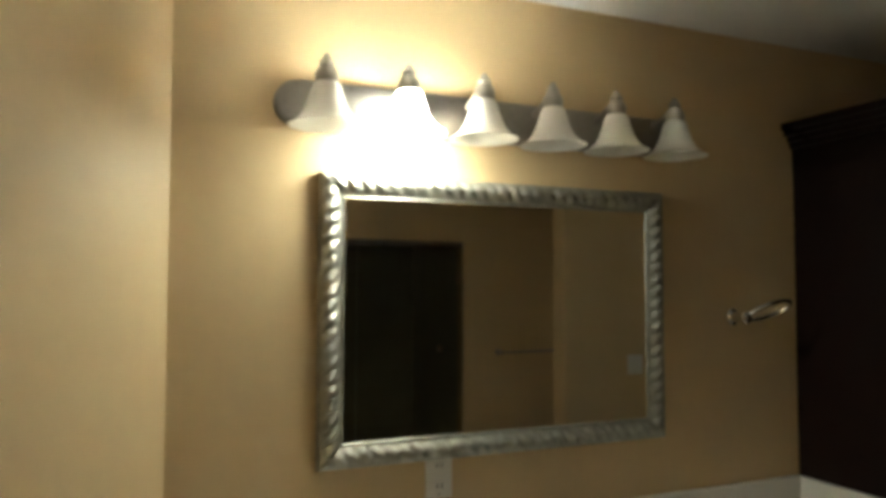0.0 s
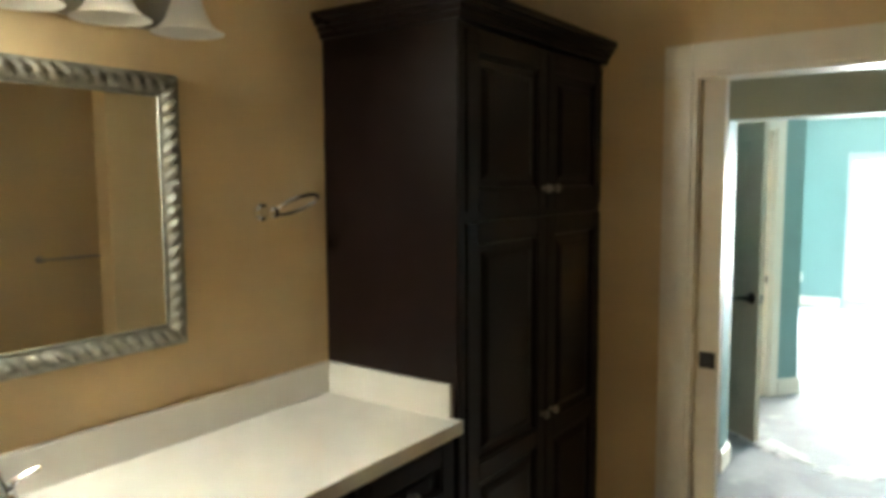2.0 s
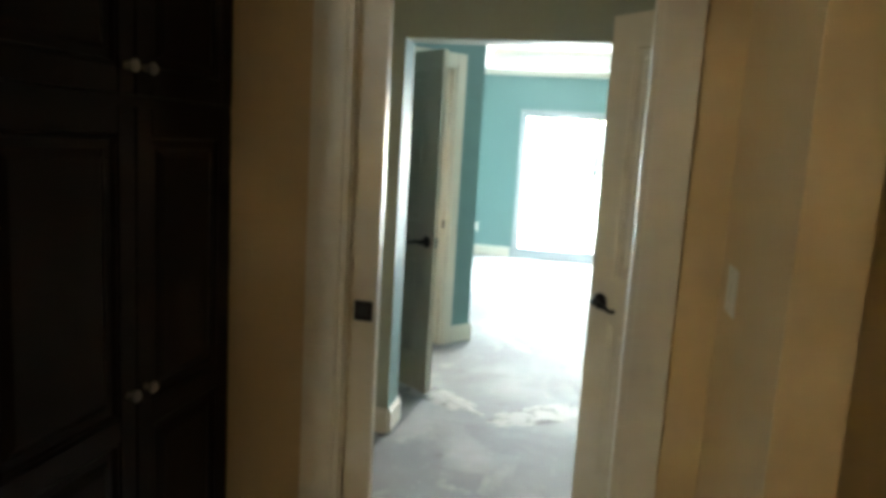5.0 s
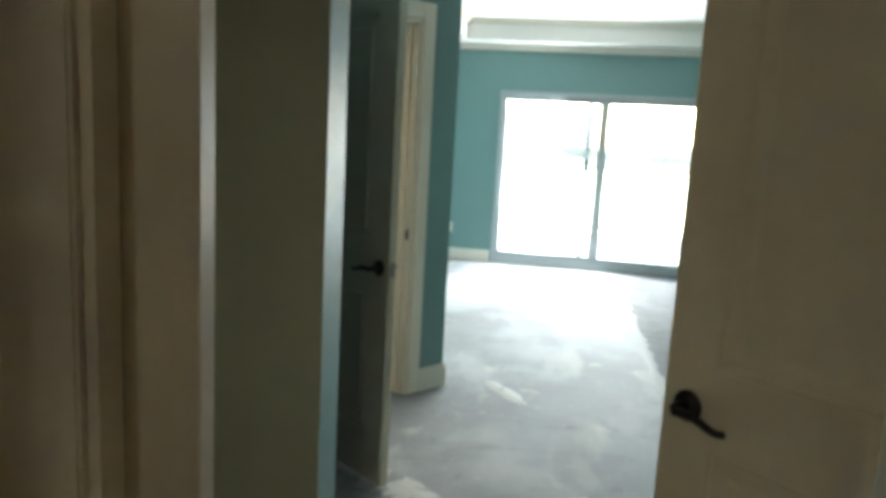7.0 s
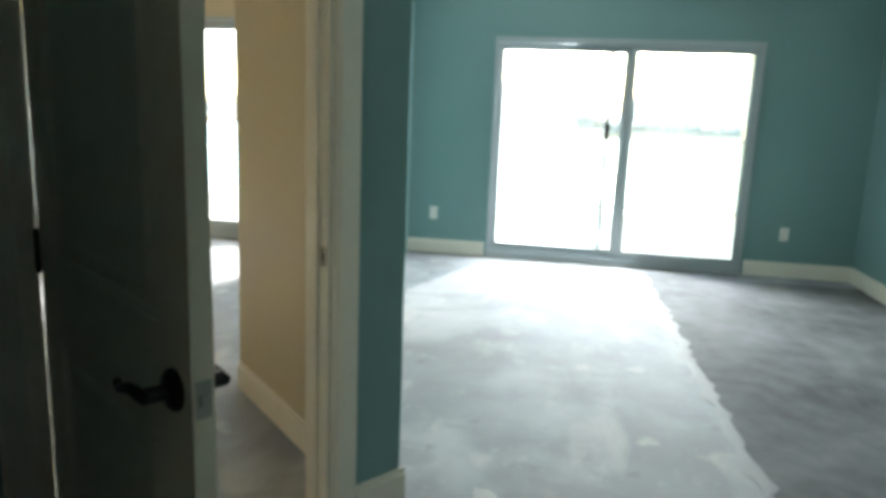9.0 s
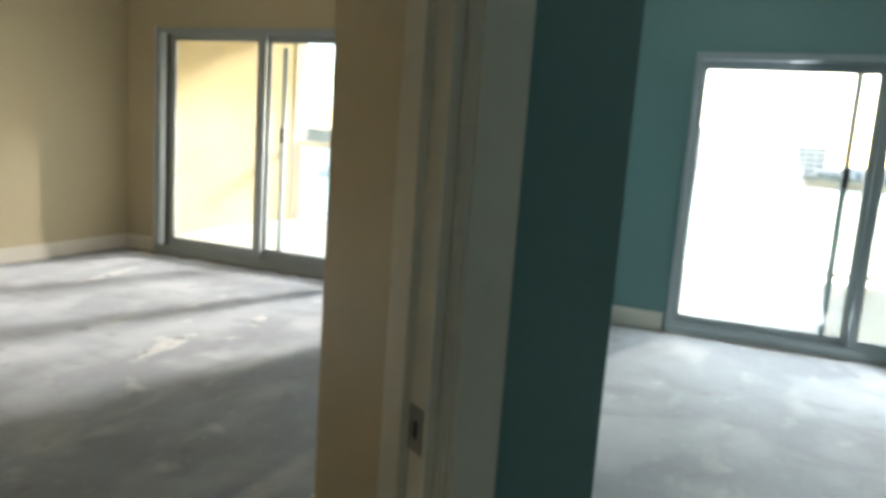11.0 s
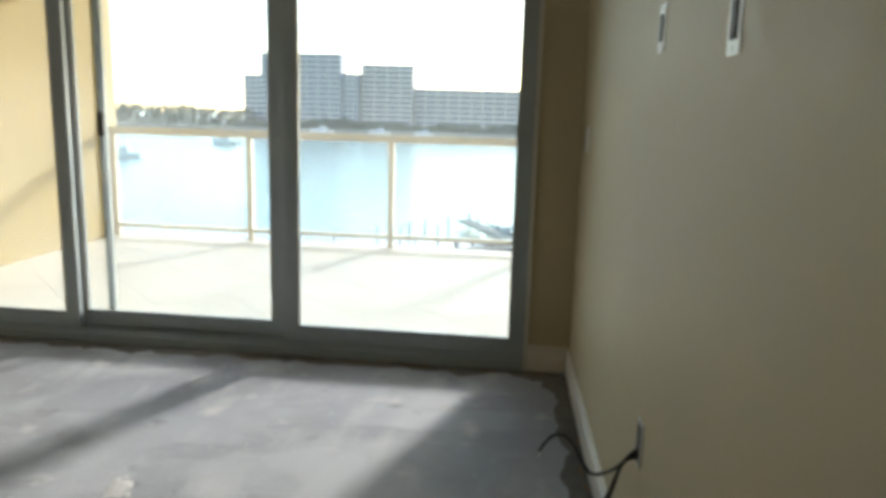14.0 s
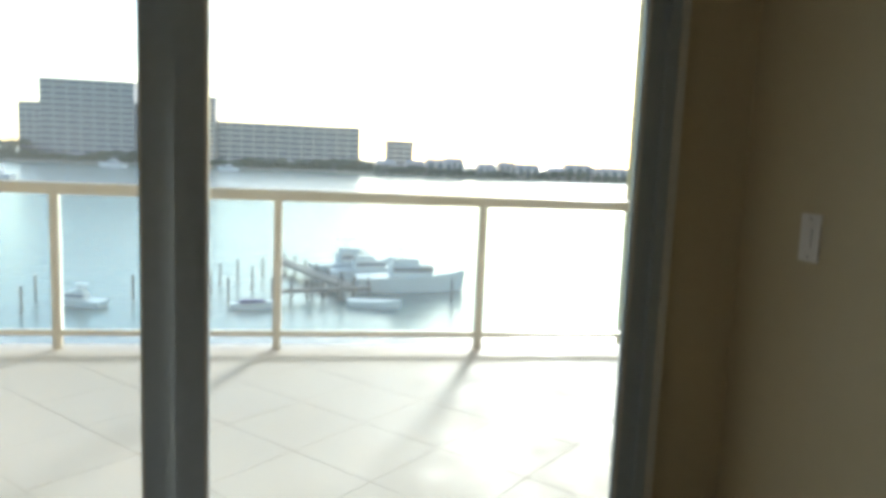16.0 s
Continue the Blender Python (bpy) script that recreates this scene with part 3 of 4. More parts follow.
wall_plate("outlet", (XF, 1.76, 0.385), 90 + 180, "white wall outlet on teal wall")
wall_plate("outlet", (XF, -1.36, 0.385), 90 + 180, "white wall outlet on teal wall")
wall_plate("outlet", (8.7, -1.95, 0.43), 180, "white wall outlet on teal side wall")
wall_plate("outlet", (0.70, YV, 1.205), 0, "white wall outlet below the mirror")
wall_plate("switch", (2.8, -0.18, 1.2), 180, "white light switch beside the doorway", "switch", 0.11)
wall_plate("dimmer_switch", (8.95, 2.0775, 1.525), 181.7, "white switch plate with a dark opening", "dimmer")
wall_plate("dimmer_switch", (8.36, 2.06, 1.47), 181.7, "white switch plate with a dark opening", "dimmer")
wall_plate("switch", (10.42, 2.1215, 1.21), 181.7, "white light switch near the window", "switch")
wall_plate("outlet", (8.9, 6.42, 0.43), 0, "white wall outlet on cream wall")
px, py = HC[0] - 0.38 * N.x, HC[1] - 0.38 * N.y
wall_plate("outlet", (px, py, 0.42), 225 + 0, "white wall outlet on the passage wall")

# ---- loose cables ----
box_x = 8.82
cb = thing("cable_box", pose(box_x, 2.0736, 0.50, 0, 0, 1.7), "open grey low-voltage box in the wall", "wall box")
part("rim", boxes((-0.03, 0, -0.06, 0.03, 0.008, 0.06), bevel=0.002), PLATE, cb)
part("hollow", boxes((-0.022, 0.0082, -0.05, 0.022, 0.0095, 0.05)), SLOT, cb)
rc = random.Random(4)
cab = thing("loose_cables", pose(box_x, 2.0745, 0.05), "loose black cables hanging out of the wall", "cables")
for i in range(5):
    pts = []
    if i == 0:
        keys = [(0, -0.004, 0.44), (0.012, 0.02, 0.41), (0.037, 0.061, 0.352), (0.064, 0.106, 0.322), (0.077, 0.13, 0.338), (0.098, 0.163, 0.39), (0.117, 0.195, 0.405), (0.135, 0.225, 0.38), (0.15, 0.251, 0.33)]
    else:
        a = rc.uniform(-0.03, 0.05)
        keys = [(0, 0.0, 0.45 - 0.01 * i), (0.02, 0.04, 0.38), (0.03 + a, 0.08, 0.26), (0.03 + a, 0.12 + 0.015 * i, 0.15), (0.07 + a, 0.15 + 0.015 * i, 0.06), (0.13 + a, 0.17, 0.04 + 0.012 * i), (0.12 + a, 0.20, 0.13 + 0.01 * i), (0.05 + a, 0.18, 0.18), (0.0 + a, 0.14 + 0.015 * i, 0.11), (0.03, 0.13, 0.03), (0.10 + a, 0.12, 0.012)]
    for k in range(len(keys) - 1):
        p0, p1, p2, p3 = (Vector(keys[max(0, min(len(keys) - 1, k + j))]) for j in (-1, 0, 1, 2))
        for s in range(6):
            t = s / 6
            pts.append(0.5 * ((2 * p1) + (p2 - p0) * t + (2 * p0 - 5 * p1 + 4 * p2 - p3) * t * t + (3 * p1 - p0 - 3 * p2 + p3) * t ** 3))
    wire = part("cable", tube(pts, 0.0045, 6), CABLE, cab, "", True)
    if i == 0:
        part("connector", moved(lathe([(0.006, 0), (0.006, 0.018)], 8), Matrix.Translation(pts[-1]) @ pose(0, 0, 0, 200)), CHROME, wire)

# ---- bathroom: tall cabinet ----
CX0, CX1, CYF, CZT = 1.95, 2.976, 1.262, 2.15


def raised_field(x0, x1, z0, z1, y):
    """A raised panel facing -y: bead at the rim, cove, flat field, in one skin."""
    bm, rings = bmesh.new(), []
    for inset, out in ((0.0, 0.001), (0.0, 0.014), (0.006, 0.016), (0.011, 0.012), (0.013, 0.006), (0.034, 0.006), (0.042, 0.012), (0.054, 0.017), (0.058, 0.018)):
        rings.append([bm.verts.new(p) for p in ((x0 + inset, y - out, z0 + inset), (x1 - inset, y - out, z0 + inset), (x1 - inset, y - out, z1 - inset), (x0 + inset, y - out, z1 - inset))])
    for a, b in zip(rings, rings[1:]):
        for k in range(4):
            bm.faces.new((a[k], a[(k + 1) % 4], b[(k + 1) % 4], b[k]))
    bm.faces.new(rings[-1]), bm.faces.new(rings[0][::-1])
    return bm


def raised_door(parent, x0, x1, z0, z1, panels, y, name="door"):
    """A framed cabinet front in the plane y with raised panels."""
    fw, t = 0.06, 0.02
    d = part(name, boxes((x0, y - t, z0, x0 + fw, y, z1), bevel=0.002), WOOD, parent)
    part("stile", boxes((x1 - fw, y - t, z0, x1, y, z1), bevel=0.002), WOOD, d)
    cuts = [z0, *panels, z1]
    for i, z in enumerate(cuts):
        a = z0 if i == 0 else z - fw / 2 if i < len(cuts) - 1 else z1 - fw
        b = z0 + fw if i == 0 else z + fw / 2 if i < len(cuts) - 1 else z1
        part("rail", boxes((x0 + fw, y - t, a, x1 - fw, y, b), bevel=0.002), WOOD, d)
    for za, zb in zip(cuts, cuts[1:]):
        a = za + (fw if za == z0 else fw / 2)
        b = zb - (fw if zb == z1 else fw / 2)
        part("panel", raised_field(x0 + fw, x1 - fw, a, b, y), WOOD, d)
    return d


def knob_on(parent, x, y, z):
    return part("knob", moved(lathe([(0.009, 0), (0.006, 0.006), (0.006, 0.012), (0.014, 0.018), (0.016, 0.024), (0.012, 0.030), (0.003, 0.032)], 16), pose(x, y, z, 90)), NICKEL, parent, "small nickel knob", True)


tall = thing("linen_cabinet", Matrix.Identity(4), "tall dark espresso wood linen cabinet beside the vanity", "cabinet")
part("body", boxes((CX0, CYF, 0.003, CX1, YV - 0.002, CZT)), WOOD, tall)
bm = bmesh.new()
for o, z0, z1 in ((0.012, CZT - 0.02, CZT), (0.022, CZT, CZT + 0.018), (0.036, CZT + 0.018, CZT + 0.036), (0.048, CZT + 0.036, CZT + 0.06)):
    box(bm, CX0 - o, CYF - 0.02 - o, z0, CX1, YV - 0.002, z1)
part("crown", bm, WOOD, tall, "stepped crown molding")
part("corner_post", boxes((CX0 - 0.004, CYF - 0.02, 0.003, CX0 + 0.035, CYF, CZT - 0.02), bevel=0.004), WOOD, tall)
cm = (CX0 + CX1) / 2 + 0.03
for a, b, kx in ((CX0 + 0.045, cm - 0.003, cm - 0.035), (cm + 0.003, CX1 - 0.03, cm + 0.035)):
    d = raised_door(tall, a, b, 1.585, CZT - 0.04, [], CYF)
    knob_on(d, kx, CYF - 0.02, 1.65)
    d = raised_door(tall, a, b, 0.11, 1.555, [0.78], CYF)
    knob_on(d, kx, CYF - 0.02, 0.86)

# ---- vanity ----
van = thing("vanity_cabinet", Matrix.Identity(4), "dark espresso wood vanity cabinet with drawers", "cabinet")
VX0 = 0.06
part("body", boxes((VX0, CYF + 0.005, 0.1, CX0 - 0.003, YV - 0.002, 0.938), (VX0, CYF + 0.07, 0.003, CX0 - 0.003, YV - 0.01, 0.1)), WOOD, van)
for x0, x1 in ((1.50, 1.93), (0.08, 0.45)):
    for z0, z1 in ((0.73, 0.925), (0.45, 0.715), (0.13, 0.435)):
        d = raised_door(van, x0, x1, z0, z1, [], CYF + 0.005, "drawer")
        knob_on(d, (x0 + x1) / 2, CYF - 0.015, (z0 + z1) / 2)
for x0, x1, kx in ((0.47, 0.965, 0.92), (0.985, 1.48, 1.03)):
    d = raised_door(van, x0, x1, 0.13, 0.925, [], CYF + 0.005)
    knob_on(d, kx, CYF - 0.015, 0.80)
ct = thing("countertop", Matrix.Identity(4), "white cultured marble countertop with backsplash and basin", "countertop")
SXC, SYC, SRX, SRY = 0.85, 1.50, 0.235, 0.165
bm, K = bmesh.new(), 40
CT0, CT1 = 0.94, 0.98
outer = [(VX0 - 0.02, 1.228), (CX0 - 0.001, 1.228), (CX0 - 0.001, YV - 0.001), (VX0 - 0.02, YV - 0.001)]


def rim_point(a):
    """Where the ray from the basin's middle meets the worktop's edge."""
    c, s = math.cos(a), math.sin(a)
    tx = ((outer[1][0] if c > 0 else outer[0][0]) - SXC) / c if abs(c) > 1e-6 else 1e9
    ty = ((outer[2][1] if s > 0 else outer[0][1]) - SYC) / s if abs(s) > 1e-6 else 1e9
    t = min(tx, ty)
    return SXC + c * t, SYC + s * t


angles = sorted([2 * math.pi * k / K for k in range(K)] + [math.atan2(y - SYC, x - SXC) % (2 * math.pi) for x, y in outer])
rim = [bm.verts.new((*rim_point(a), CT1)) for a in angles]
low = [bm.verts.new((*rim_point(a), CT0)) for a in angles]
bowl = [[bm.verts.new((SXC + math.cos(a) * SRX * r, SYC + math.sin(a) * SRY * r, z)) for a in angles] for r, z in ((1.0, CT1), (0.96, CT1 - 0.012), (0.86, CT1 - 0.06), (0.62, CT1 - 0.11), (0.3, CT1 - 0.128), (0.08, CT1 - 0.13))]
n_a = len(angles)
for i in range(n_a):
    j = (i + 1) % n_a
    for a, b in ((low, rim), (rim, bowl[0]), *zip(bowl, bowl[1:])):
        bm.faces.new((a[i], a[j], b[j], b[i]))
bm.faces.new(bowl[-1])
part("worktop", bm, COUNTER, ct)
part("backsplash", boxes((VX0 - 0.02, YV - 0.02, CT1, CX0 - 0.001, YV - 0.001, 1.082), bevel=0.002), COUNTER, ct)
part("side_splash", boxes((CX0 - 0.021, 1.262, CT1, CX0 - 0.001, YV - 0.021, 1.082), bevel=0.002), COUNTER, ct)
part("drain", moved(lathe([(0.022, 0), (0.022, 0.003), (0.015, 0.004)], 16), pose(SXC, SYC, CT1 - 0.1295)), CHROME, ct, "chrome drain", True)
fa = thing("faucet", pose(SXC, 1.695, CT1), "chrome two-handle basin faucet", "faucet")
part("base", boxes((-0.085, -0.026, 0, 0.085, 0.026, 0.012), bevel=0.005), CHROME, fa, "", True)
part("spout", tube([(0, 0.0, 0.01), (0, 0.0, 0.06), (0, -0.012, 0.10), (0, -0.045, 0.125), (0, -0.085, 0.12), (0, -0.115, 0.095), (0, -0.12, 0.085)], lambda u: 0.016 - 0.004 * u, 14), CHROME, fa, "", True)
for s in (-1, 1):
    hd = part("handle", moved(lathe([(0.02, 0), (0.017, 0.02), (0.012, 0.035), (0.014, 0.045), (0.008, 0.055)], 16), pose(s * 0.062, 0, 0.012)), CHROME, fa, "", True)
    part("grip", tube([(s * 0.062, 0, 0.06), (s * 0.085, -0.012, 0.072), (s * 0.12, -0.02, 0.085)], lambda u: 0.007 - 0.002 * u, 10), CHROME, hd, "", True)

# ---- mirror ----
MX0, MX1, MZ0, MZ1 = 0.384, 1.402, 1.245, 1.957
mir = thing("wall_mirror", pose(0, YV, 0), "rectangular mirror in an ornate antique silver frame", "mirror")
part("glass", boxes((MX0 + 0.05, -0.018, MZ0 + 0.05, MX1 - 0.05, -0.012, MZ1 - 0.05)), MIRROR, mir)
part("backing", boxes((MX0 + 0.02, -0.012, MZ0 + 0.02, MX1 - 0.02, -0.001, MZ1 - 0.02)), DARK, mir)


def carved_rail(p0, p1, inward, width, flip):
    """One mitred side of the frame with a scrolled leaf relief."""
    bm = bmesh.new()
    p0, p1, w = Vector(p0), Vector(p1), Vector(inward)
    length = (p1 - p0).length
    d = (p1 - p0) / length
    nl, nw = int(length / 0.0045), 18
    grid = []
    for i in range(nl + 1):
        row = []
        for j in range(nw + 1):
            v = j / nw
            a = width * v
            s = a + (length - 2 * a) * i / nl
            base = 0.022 + 0.014 * math.sin(math.pi * min(1, v / 0.72)) if v < 0.72 else 0.022 - 0.006 * (v - 0.72) / 0.28
            if 0.08 < v < 0.72:
                u = s / 0.034 + 1.3 * (v - 0.4)
                k = math.floor(u)
                f = u - k
                ridge = math.sin(math.pi * f) ** 1.4 * (1.0 - 0.35 * abs(v - 0.4))
                vein = 0.35 * math.sin(4 * math.pi * f + (1.5 if k % 2 else -1.5) * (v - 0.4) * 6)
                cut = 0.25 * noise.noise(Vector((s * 70, v * 5, 3.0 + flip)))
                base += (0.0085 * ridge + 0.003 * vein + 0.012 * cut - 0.005) * math.sin(math.pi * (v - 0.08) / 0.64) ** 0.5
            elif v >= 0.78:
                base += 0.003 * (1 if int(v * 28) % 2 else -1)
            if j in (0, nw):
                base = 0.004 if j == 0 else 0.013
            q = p0 + d * s + w * a
            row.append(bm.verts.new((q.x, -base, q.z)))
        grid.append(row)
    for i in range(nl):
        for j in range(nw):
            bm.faces.new((grid[i][j], grid[i + 1][j], grid[i + 1][j + 1], grid[i][j + 1]))
    return bm


FW = 0.072
for k, (a, b, w) in enumerate((((MX0, 0, MZ0), (MX1, 0, MZ0), (0, 0, 1)), ((MX1, 0, MZ1), (MX0, 0, MZ1), (0, 0, -1)), ((MX0, 0, MZ1), (MX0, 0, MZ0), (1, 0, 0)), ((MX1, 0, MZ0), (MX1, 0, MZ1), (-1, 0, 0)))):
    part("frame_side", carved_rail(a, b, w, FW, k * 5.0), SILVER, mir, "carved silver frame side", True)

# ---- vanity light ----
vl = thing("vanity_light", pose(0, YV, 2.117), "six-shade brushed nickel vanity light bar, one shade lit", "wall lamp")
bx0, bx1, br = 0.33, 1.415, 0.055
prof = []
for k in range(17):
    a = math.pi / 2 + math.pi * k / 16
    prof.append((bx0 + br * math.cos(a), br * math.sin(a)))
for k in range(17):
    a = -math.pi / 2 + math.pi * k / 16
    prof.append((bx1 + br * math.cos(a), br * math.sin(a)))
bm = prism(prof, 0.0, 0.022)
bmesh.ops.bevel(bm, geom=[e for e in bm.edges if all(v.co.z > 0.02 for v in e.verts)], offset=0.006, segments=2, affect="EDGES")
part("back_bar", moved(bm, pose(0, 0, 0, 90)), NICKEL, vl)
shade_prof = [(0.024, 0.0), (0.032, -0.010), (0.038, -0.032), (0.046, -0.056), (0.058, -0.078), (0.074, -0.094), (0.088, -0.101)]
inner = [(r - 0.004, z) for r, z in shade_prof[::-1]]
XS = [0.376 + 0.199 * k for k in range(6)]
for k, x in enumerate(XS):
    y = -0.115
    arm = part("arm", tube([(x, -0.02, 0.03), (x, -0.06, 0.045), (x, -0.1, 0.06), (x, y, 0.052)], 0.009, 10), NICKEL, vl, "", True)
    part("cap", moved(lathe([(0.026, 0.0), (0.027, 0.02), (0.022, 0.03), (0.016, 0.04), (0.018, 0.046), (0.01, 0.056), (0.006, 0.066)], 20), pose(x, y, 0.028)), NICKEL, arm, "", True)
    part("shade", moved(lathe(shade_prof + inner, 32, True), pose(x, y, 0.03)), LIT if k == 1 else FROST, vl, "glowing frosted bell shade" if k == 1 else "frosted glass bell shade", True)
bulb.location = (XS[1], YV - 0.115, 2.117 - 0.075)

# ---- towel ring, towel bar, shower ----
ring = thing("towel_ring", pose(1.68, YV, 1.588), "chrome towel ring on the gold wall", "towel ring")
part("post", moved(lathe([(0.026, 0), (0.026, 0.008), (0.016, 0.014), (0.013, 0.045), (0.018, 0.05), (0.018, 0.064), (0.01, 0.07)], 20), pose(0, 0, 0, 90)), CHROME, ring, "", True)
part("loop", tube([(0.018 + 0.075 + 0.082 * math.cos(a), -0.055 - 0.055 * math.sin(a) * 0.7, 0.02 + 0.028 * math.sin(a) + 0.012 * math.cos(a)) for a in [2 * math.pi * k / 40 for k in range(41)]], 0.0065, 10), CHROME, ring, "", True)
tb = thing("towel_bar", pose(2.8, -1.42, 1.18), "nickel towel bar on the rear bathroom wall", "towel bar")
part("bar", tube([(-0.3, 0.06, 0), (0.3, 0.06, 0)], 0.009, 12), NICKEL, tb, "", True)
for x in (-0.3, 0.3):
    part("post", moved(lathe([(0.025, 0), (0.025, 0.008), (0.012, 0.014), (0.012, 0.068), (0.016, 0.072)], 16), pose(x, 0, 0, -90)), NICKEL, tb, "", True)
sh = thing("shower_enclosure", pose(0, -1.46, 0), "glass shower enclosure with chrome trim", "shower")
for x0, x1 in ((1.25, 1.40), (1.408, 2.215)):
    pn = part("glass_panel", boxes((x0, -0.004, 0.08, x1, 0.004, 1.96)), SHOWER_GLASS, sh)
part("header", boxes((1.247, -0.02, 1.96, 2.218, 0.02, 2.0), bevel=0.003), NICKEL, sh)
part("curb", boxes((1.247, -0.05, 0.0, 2.218, 0.038, 0.08), bevel=0.004), SHOWER_TILE, sh)
dk = part("door_knob", moved(lathe([(0.012, 0), (0.012, 0.02), (0.024, 0.026), (0.024, 0.045), (0.016, 0.05)], 16), pose(2.02, 0.004, 1.22, -90)), CHROME, sh, "chrome shower door knob", True)
for z in (0.3, 1.7):
    part("hinge", boxes((2.17, 0.004, z, 2.22, 0.014, z + 0.09), bevel=0.002), CHROME, sh)

# ---- balcony ----
BX1, BY1, BY0 = 13.66, 6.33, -4.5
structure("balcony_slab", boxes((XF + 0.16, BY0, -0.3, BX1, BY1 + 0.25, 0.078)), GROUT, "balcony slab under the tiles", "balcony")
structure("balcony_ceiling", boxes((XF + 0.16, BY0, 2.62, BX1, BY1 + 0.25, 2.82)), STUCCO_TRIM, "underside of the balcony above", "ceiling")
structure("wall_balcony_end", boxes((XF + 0.16, BY1, -0.3, BX1 - 0.25, BY1 + 0.22, 2.62)), STUCCO, "yellow stucco end wall of the balcony", "wall")
# unseen block, added only to keep direct sun off the bedroom window
structure("wall_sun_block", boxes((XF + 0.16, -12.0, -10.0, 27.5, -4.6, 14.0)), STUCCO, "unseen yellow block that keeps sun off the bedroom", "wall")
structure("wall_balcony_pilaster", boxes((BX1 - 0.25, BY1 - 0.02, -0.3, BX1, BY1 + 0.24, 2.62)), STUCCO_TRIM, "pale stucco edge of the balcony end wall", "wall")
structure("wall_facade", boxes((XF + 0.16, -4.5, -0.3, XF + 0.2, TY0 - 0.02, 2.75), (XF + 0.16, TY1 + 0.02, -0.05, XF + 0.2, CY0 - 0.02, 2.75), (XF + 0.16, CY1 + 0.02, -0.05, XF + 0.2, BY1, 2.75), (XF + 0.16, TY0 - 0.02, TZ1 + 0.01, XF + 0.2, TY1 + 0.02, 2.75), (XF + 0.16, CY0 - 0.02, CZ1 + 0.01, XF + 0.2, CY1 + 0.02, 2.75)), STUCCO, "yellow stucco outer wall", "wall")
RX = 13.55
rl = thing("balcony_railing", Matrix.Identity(4), "cream metal balcony railing with glass panels", "railing")
part("top_rail", boxes((RX - 0.045, BY0, 1.05, RX + 0.045, BY1 - 0.02, 1.12), bevel=0.008), RAIL, rl)
part("bottom_rail", boxes((RX - 0.025, BY0, 0.165, RX + 0.025, BY1 - 0.02, 0.2), bevel=0.004), RAIL, rl)
posts = [BY1 - 0.045 - 1.338 * k for k in range(8)]
for y in posts:
    part("post", boxes((RX - 0.028, y - 0.025, 0.08, RX + 0.028, y + 0.025, 1.05), bevel=0.004), RAIL, rl)
for a, b in zip(posts[1:], posts):
    gp = part("pane", boxes((RX - 0.004, a + 0.03, 0.205, RX + 0.004, b - 0.03, 1.045)), RAIL_GLASS, rl)
    gp.visible_shadow = False

# ---- floor details ----
rf = random.Random(8)


def ragged_strip(points, half, z0, z1, wob):
    """A low strip with uneven edges along a line of plan points."""
    bm, rows = bmesh.new(), []
    for (x, y) in points:
        a, b = half * rf.uniform(1 - wob, 1 + wob), half * rf.uniform(1 - wob, 1 + wob)
        rows.append([bm.verts.new(p) for p in ((x, y - a, z0), (x, y - a * 0.5, z1), (x, y + b * 0.5, z1), (x, y + b, z0))])
    for a, b in zip(rows, rows[1:]):
        for k in range(3):
            bm.faces.new((a[k], b[k], b[k + 1], a[k + 1]))
    return bm


RIDGE = material("levelling_compound", (0.32, 0.32, 0.315), 0.7, 0, 0.12, 14, 0.05, 50)
DARK_SCREED = material("darker_screed", (0.165, 0.164, 0.165), 0.85, 0, 0.4, 7, 0.05, 60, spec=0.15)
line = [(10.45 - 0.075 * k, -0.157 - 0.00225 * k - 0.02 * noise.noise(Vector((k * 0.35, 0, 0)))) for k in range(76)]
structure("floor_seam", ragged_strip(line, 0.045, 0.001, 0.008, 0.75), RIDGE, "pale ragged seam across the bedroom floor", "floor seam")
edge_a = [(x, y - 0.02) for x, y in line]
edge_b = [(10.45 - 0.075 * k, -0.95 - 0.18 * noise.noise(Vector((k * 0.12, 5, 0))) - 0.003 * k) for k in range(76)]
bm = bmesh.new()
ra, rb = [bm.verts.new((x, y, 0.004)) for x, y in edge_a], [bm.verts.new((x, y, 0.003)) for x, y in edge_b]
for k in range(75):
    bm.faces.new((ra[k], ra[k + 1], rb[k + 1], rb[k]))
structure("floor_dark_patch", bm, DARK_SCREED, "darker screed beside the floor seam", "floor")


GREY_SCREED = material("grey_screed", (0.185, 0.185, 0.183), 0.85, 0, 0.4, 6, 0.05, 60, spec=0.15)
bm = bmesh.new()
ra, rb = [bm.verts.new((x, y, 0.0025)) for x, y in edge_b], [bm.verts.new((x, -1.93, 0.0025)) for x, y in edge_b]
for k in range(75):
    bm.faces.new((ra[k], ra[k + 1], rb[k + 1], rb[k]))
structure("floor_side_patch", bm, GREY_SCREED, "grey screed along the bedroom side wall", "floor")


SMEAR = material("thin_pale_smear", (0.50, 0.495, 0.475), 0.65, 0, 0.12, 14, 0.05, 50)
sn, sl = SMEAR.node_tree.nodes, SMEAR.node_tree.links
s_tex, s_map, s_tr, s_mix = sn.new("ShaderNodeTexNoise"), sn.new("ShaderNodeMapRange"), sn.new("ShaderNodeBsdfTransparent"), sn.new("ShaderNodeMixShader")
s_tex.inputs["Scale"].default_value, s_tex.inputs["Detail"].default_value = 9.0, 8
s_map.inputs["From Min"].default_value, s_map.inputs["From Max"].default_value = 0.28, 0.50
sl.new(sn["Texture Coordinate"].outputs["Object"], s_tex.inputs["Vector"]), sl.new(s_tex.outputs["Fac"], s_map.inputs["Value"])
